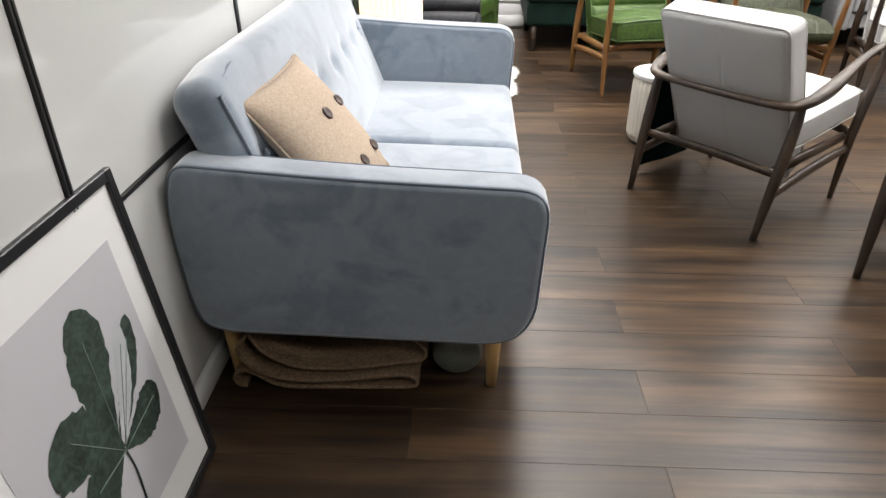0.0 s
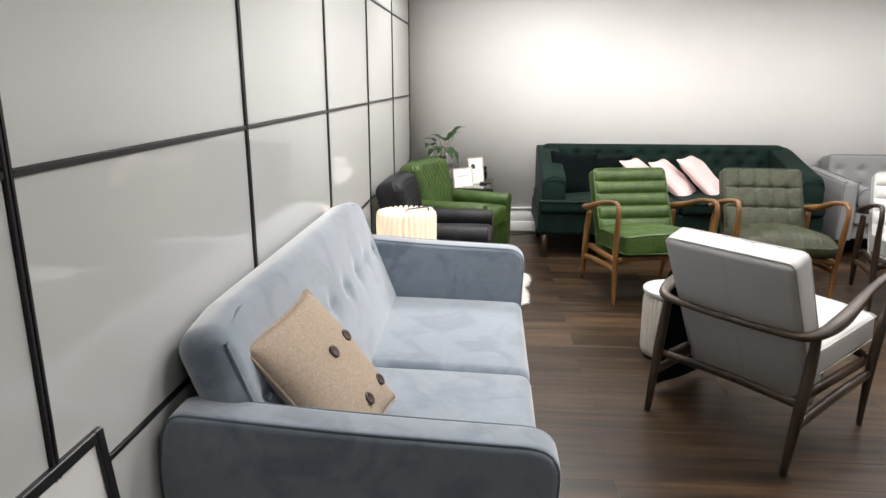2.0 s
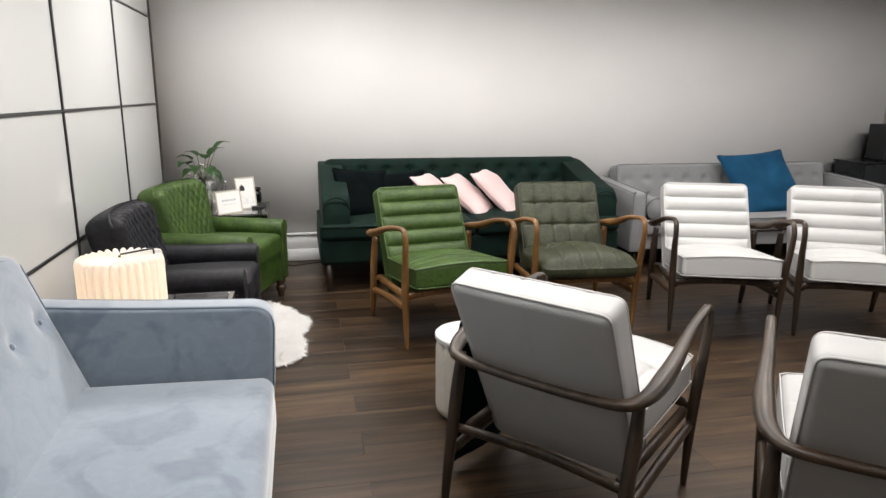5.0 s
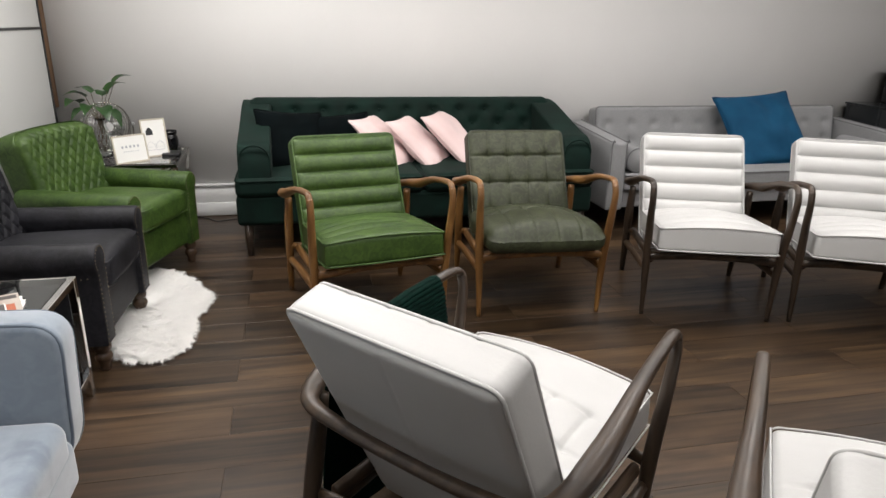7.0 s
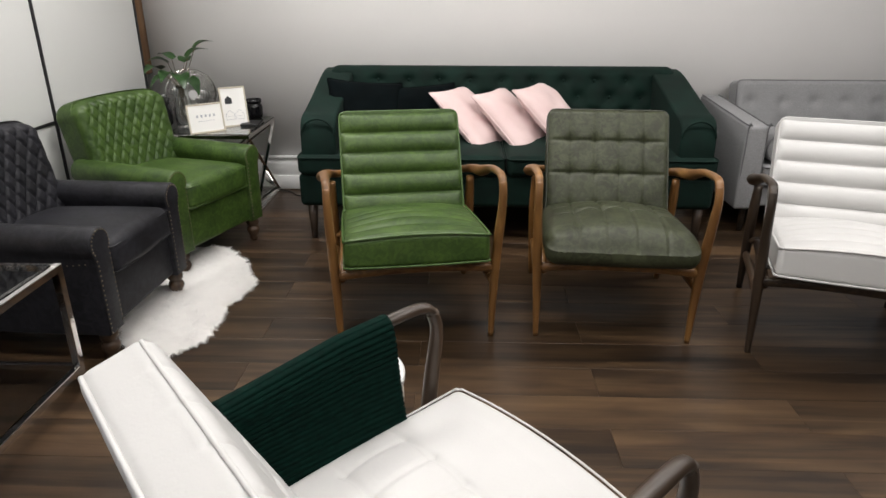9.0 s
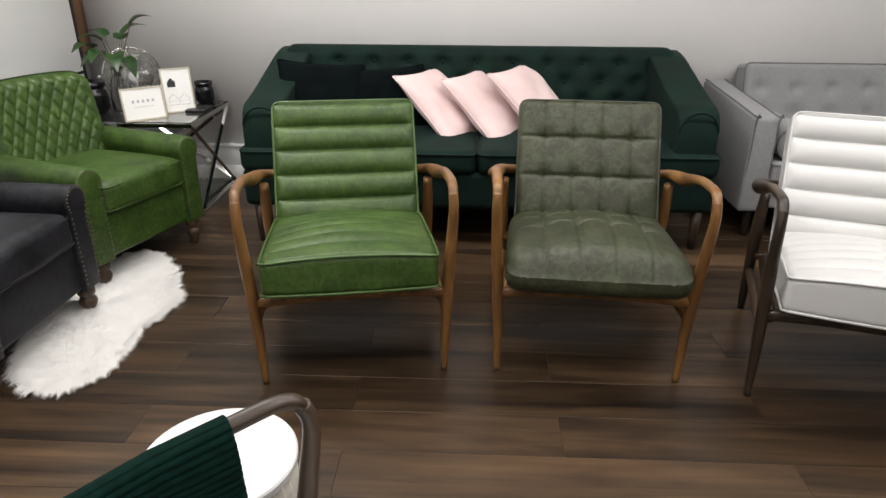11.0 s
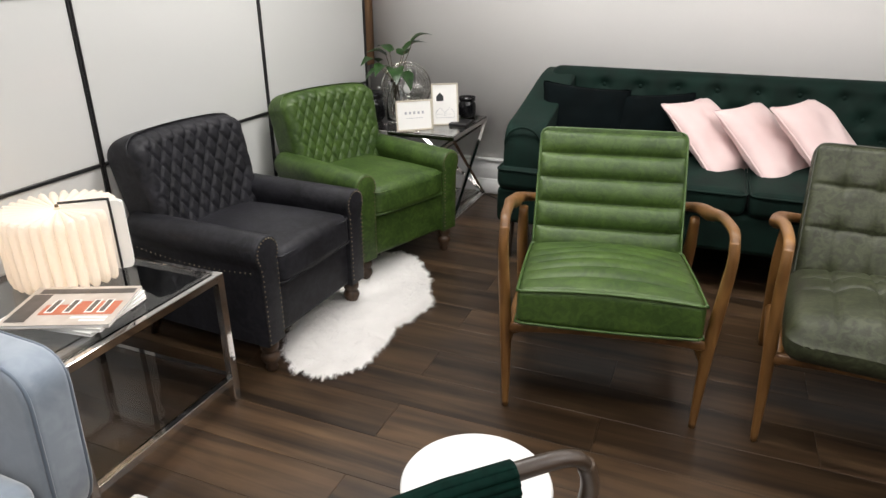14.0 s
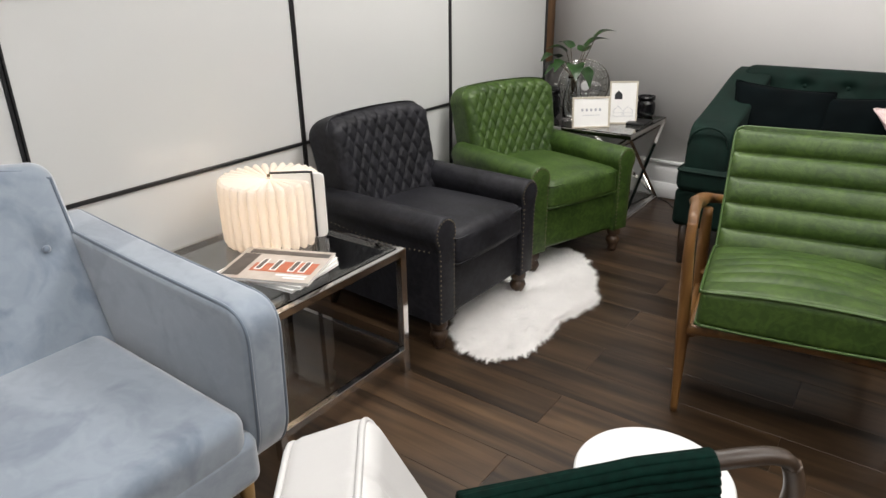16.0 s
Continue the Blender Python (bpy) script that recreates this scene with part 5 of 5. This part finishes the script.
# ---- leaning leaf print ----
pic = thing("picture_frame", pose(0.556, 2.862, 0) @ pose(0, 0, 0, 0, -5.8, 0), "black-framed botanical leaf print leaning on the wall", "picture")
PW, PH, PB = 0.64, 0.815, 0.024
part("frame", merged(bar(-0.03, -PW / 2, 0, 0.0, -PW / 2 + PB, PH, 0.002), bar(-0.03, PW / 2 - PB, 0, 0.0, PW / 2, PH, 0.002), bar(-0.03, -PW / 2 + PB, 0, 0.0, PW / 2 - PB, PB, 0.002), bar(-0.03, -PW / 2 + PB, PH - PB, 0.0, PW / 2 - PB, PH, 0.002)), M_BLACK, pic, smooth=False)
mount = part("mount", bar(-0.016, -PW / 2 + PB, PB, -0.010, PW / 2 - PB, PH - PB, 0), M_MAT, pic, "off-white mount board", smooth=False)
sheet = part("print", bar(-0.0098, -0.228, 0.118, -0.0088, 0.232, 0.690, 0), M_PRINT, pic, "pale grey print of a fig leaf", smooth=False)


def lobe(y0, z0, y1, z1, w, x, mt, seed, bias=0.5):
    """One ragged leaf lobe from its root to its tip, flat on the print."""
    bm = bmesh.new()
    a, d = Vector((y0, z0)), Vector((y1 - y0, z1 - z0))
    nrm = Vector((-d.y, d.x)).normalized()
    L, R = [], []
    n = 26
    for i in range(n + 1):
        t = i / n
        wd = w * (math.sin(math.pi * t ** (1.45 + bias)) ** 0.55 if 0 < t < 1 else 0.0) * (0.45 + 0.55 * t)
        c = a + d * t + nrm * 0.012 * math.sin(t * 4 + seed)
        l = c + nrm * wd * (1 + 0.16 * noise.noise((t * 9, seed, 0.3)) + 0.05 * math.sin(t * 60))
        r = c - nrm * wd * (1 + 0.16 * noise.noise((t * 9, seed, 5.3)) + 0.05 * math.sin(t * 55 + 1))
        L.append(bm.verts.new((x, l.x, l.y)))
        R.append(bm.verts.new((x, r.x, r.y)))
    for i in range(n):
        bm.faces.new((L[i], R[i], R[i + 1], L[i + 1]))
    bmesh.ops.remove_doubles(bm, verts=bm.verts[:], dist=1e-6)
    return part("leaf_shape", bm, mt, sheet, smooth=False)


# the leaf hangs from its stem; the lobes fan upward
ROOT = (0.028, 0.302)
for tip, w, mt, sd, dx, bias in (((0.040, 0.640), 0.076, M_LEAFP, 1.0, 0.0, 0.0), ((0.190, 0.535), 0.046, M_LEAFP, 2.0, 0.0003, -0.4), ((0.160, 0.540), 0.036, M_LEAFW, 2.6, 0.0006, -0.4), ((0.200, 0.325), 0.066, M_LEAFP, 3.0, 0.0009, -0.2), ((-0.128, 0.480), 0.088, M_LEAFP, 4.0, 0.0012, 0.2), ((-0.118, 0.305), 0.080, M_LEAFP, 5.0, 0.0015, -0.2)):
    lobe(*ROOT, *tip, w, -0.0083 + dx, mt, sd, bias)
    part("leaf_vein", tube([(-0.0080 + dx + 0.0002, ROOT[0], ROOT[1]), (-0.0080 + dx + 0.0002, ROOT[0] + 0.8 * (tip[0] - ROOT[0]) + 0.008, ROOT[1] + 0.8 * (tip[1] - ROOT[1]))], 0.0010, 4, 3), M_VEIN, sheet)
part("leaf_stem", tube([(-0.0065, *ROOT), (-0.0065, 0.032, 0.24), (-0.0065, 0.020, 0.15)], 0.0025, 4, 5), M_LEAFP, sheet)


# ---- dark cabinet with the tape deck ----
cab = thing("mirrored_cabinet", pose(6.80, 8.17, 0) @ Matrix.Diagonal((1, 0.86, 1.07, 1)), "dark mirrored glass cabinet with drawers and small knobs", "cabinet")
part("body", merged(bar(0, 0.012, 0.06, 1.2, 0.42, 0.76, 0.002), bar(0.03, 0.03, 0, 0.08, 0.08, 0.06), bar(1.12, 0.03, 0, 1.17, 0.08, 0.06), bar(0.03, 0.35, 0, 0.08, 0.4, 0.06), bar(1.12, 0.35, 0, 1.17, 0.4, 0.06)), M_SMOKE, cab, smooth=False)
part("top", bar(-0.012, -0.004, 0.76, 1.212, 0.43, 0.775, 0.003), M_SMOKE, cab, smooth=False)
for c in range(2):
    for r in range(3):
        d = part("drawer", bar(0.02 + 0.585 * c, 0.0, 0.085 + 0.225 * r, 0.595 + 0.585 * c, 0.011, 0.295 + 0.225 * r, 0.004), M_SMOKE, cab, "dark mirrored drawer front", smooth=False)
        part("knob", moved(lathe([(0, 0), (0.006, 0), (0.006, 0.012), (0.012, 0.02), (0.008, 0.028), (0, 0.03)], 10), pose(0.3075 + 0.585 * c, 0, 0.19 + 0.225 * r, 90, 0, 0)), M_SILVER, d)
deck = thing("tape_deck", pose(7.09, 8.23, 0.8293), "old black radio tape deck with silver panels", "radio")
part("body", bar(0, 0.01, 0.006, 0.5, 0.24, 0.35, 0.006), M_RADIO, deck, smooth=False)
part("foot", merged(bar(0.02, 0.03, 0, 0.06, 0.2, 0.007, 0), bar(0.44, 0.03, 0, 0.48, 0.2, 0.007, 0)), M_RADIO, deck, smooth=False)
part("dial_panel", bar(0.015, 0.002, 0.225, 0.485, 0.011, 0.33, 0.002), M_SILVER, deck, smooth=False)
for k in range(6):
    part("button", bar(0.04 + 0.05 * k, -0.006, 0.238, 0.075 + 0.05 * k, 0.003, 0.256, 0.002), M_RADIO, deck, smooth=False)
part("cassette_door", bar(0.12, 0.0, 0.05, 0.32, 0.011, 0.17, 0.003), M_SILVER, deck, smooth=False)
part("cassette_window", bar(0.145, -0.003, 0.08, 0.295, 0.001, 0.14, 0.002), M_SMOKE, deck, smooth=False)


# ---- floor ----
floor = tagged(part("floor", bar(0.2, Y0 - 0.2, -0.06, X1 + 0.2, Y1 + 1.1, -0.006, 0), M_JOINT), "dark brown wood-look plank floor with fine joints", "floor", kind="structure")
PLANK_W, PLANK_L = 0.19, 1.345
plank_meshes = {}


def plank_mesh(length):
    k = round(length, 3)
    if k not in plank_meshes:
        l, w, c = k / 2 - 0.0003, PLANK_W / 2 - 0.0002, 0.0008
        v = [(-l, -w, -0.006), (l, -w, -0.006), (l, w, -0.006), (-l, w, -0.006), (-l, -w, -c), (l, -w, -c), (l, w, -c), (-l, w, -c), (-l + c, -w + c, 0), (l - c, -w + c, 0), (l - c, w - c, 0), (-l + c, w - c, 0)]
        f = [(8, 9, 10, 11)] + [(a, (a + 1) % 4, (a + 1) % 4 + 4, a + 4) for a in range(4)] + [(a + 4, (a + 1) % 4 + 4, (a + 1) % 4 + 8, a + 8) for a in range(4)]
        pm = bpy.data.meshes.new("plank")
        pm.from_pydata(v, [], f)
        pm.materials.append(M_PLANK)
        plank_meshes[k] = pm
    return plank_meshes[k]


rest_v, rest_f = [], []
r0 = math.floor((Y0 - 3.355) / PLANK_W) - 1
for row in range(r0, r0 + 75):
    y = 3.355 + PLANK_W * (row + 0.5)
    if y - PLANK_W / 2 > Y1 + 0.9:
        break
    x = (1.74 if row % 2 == 0 else 1.068) - 2 * PLANK_L
    while x < X1:
        a, b = max(x, 0.44), min(x + PLANK_L, X1)
        x += PLANK_L
        if b - a < 0.03:
            continue
        pm = plank_mesh(b - a)
        if y > 1.6 and a < 6.5:
            o = new("plank", pm)
            o.parent = floor
            o.location = ((a + b) / 2, y, 0)
        else:
            k = len(rest_v)
            rest_v += [(v.co.x + (a + b) / 2, v.co.y + y, v.co.z) for v in pm.vertices]
            rest_f += [tuple(i + k for i in p.vertices) for p in pm.polygons]
rest = bpy.data.meshes.new("far_planks")
rest.from_pydata(rest_v, [], rest_f)
rest.materials.append(M_PLANK)
far = new("far_planks", rest)
far.parent = floor
tagged(far, "more floor planks", kind="stuff")
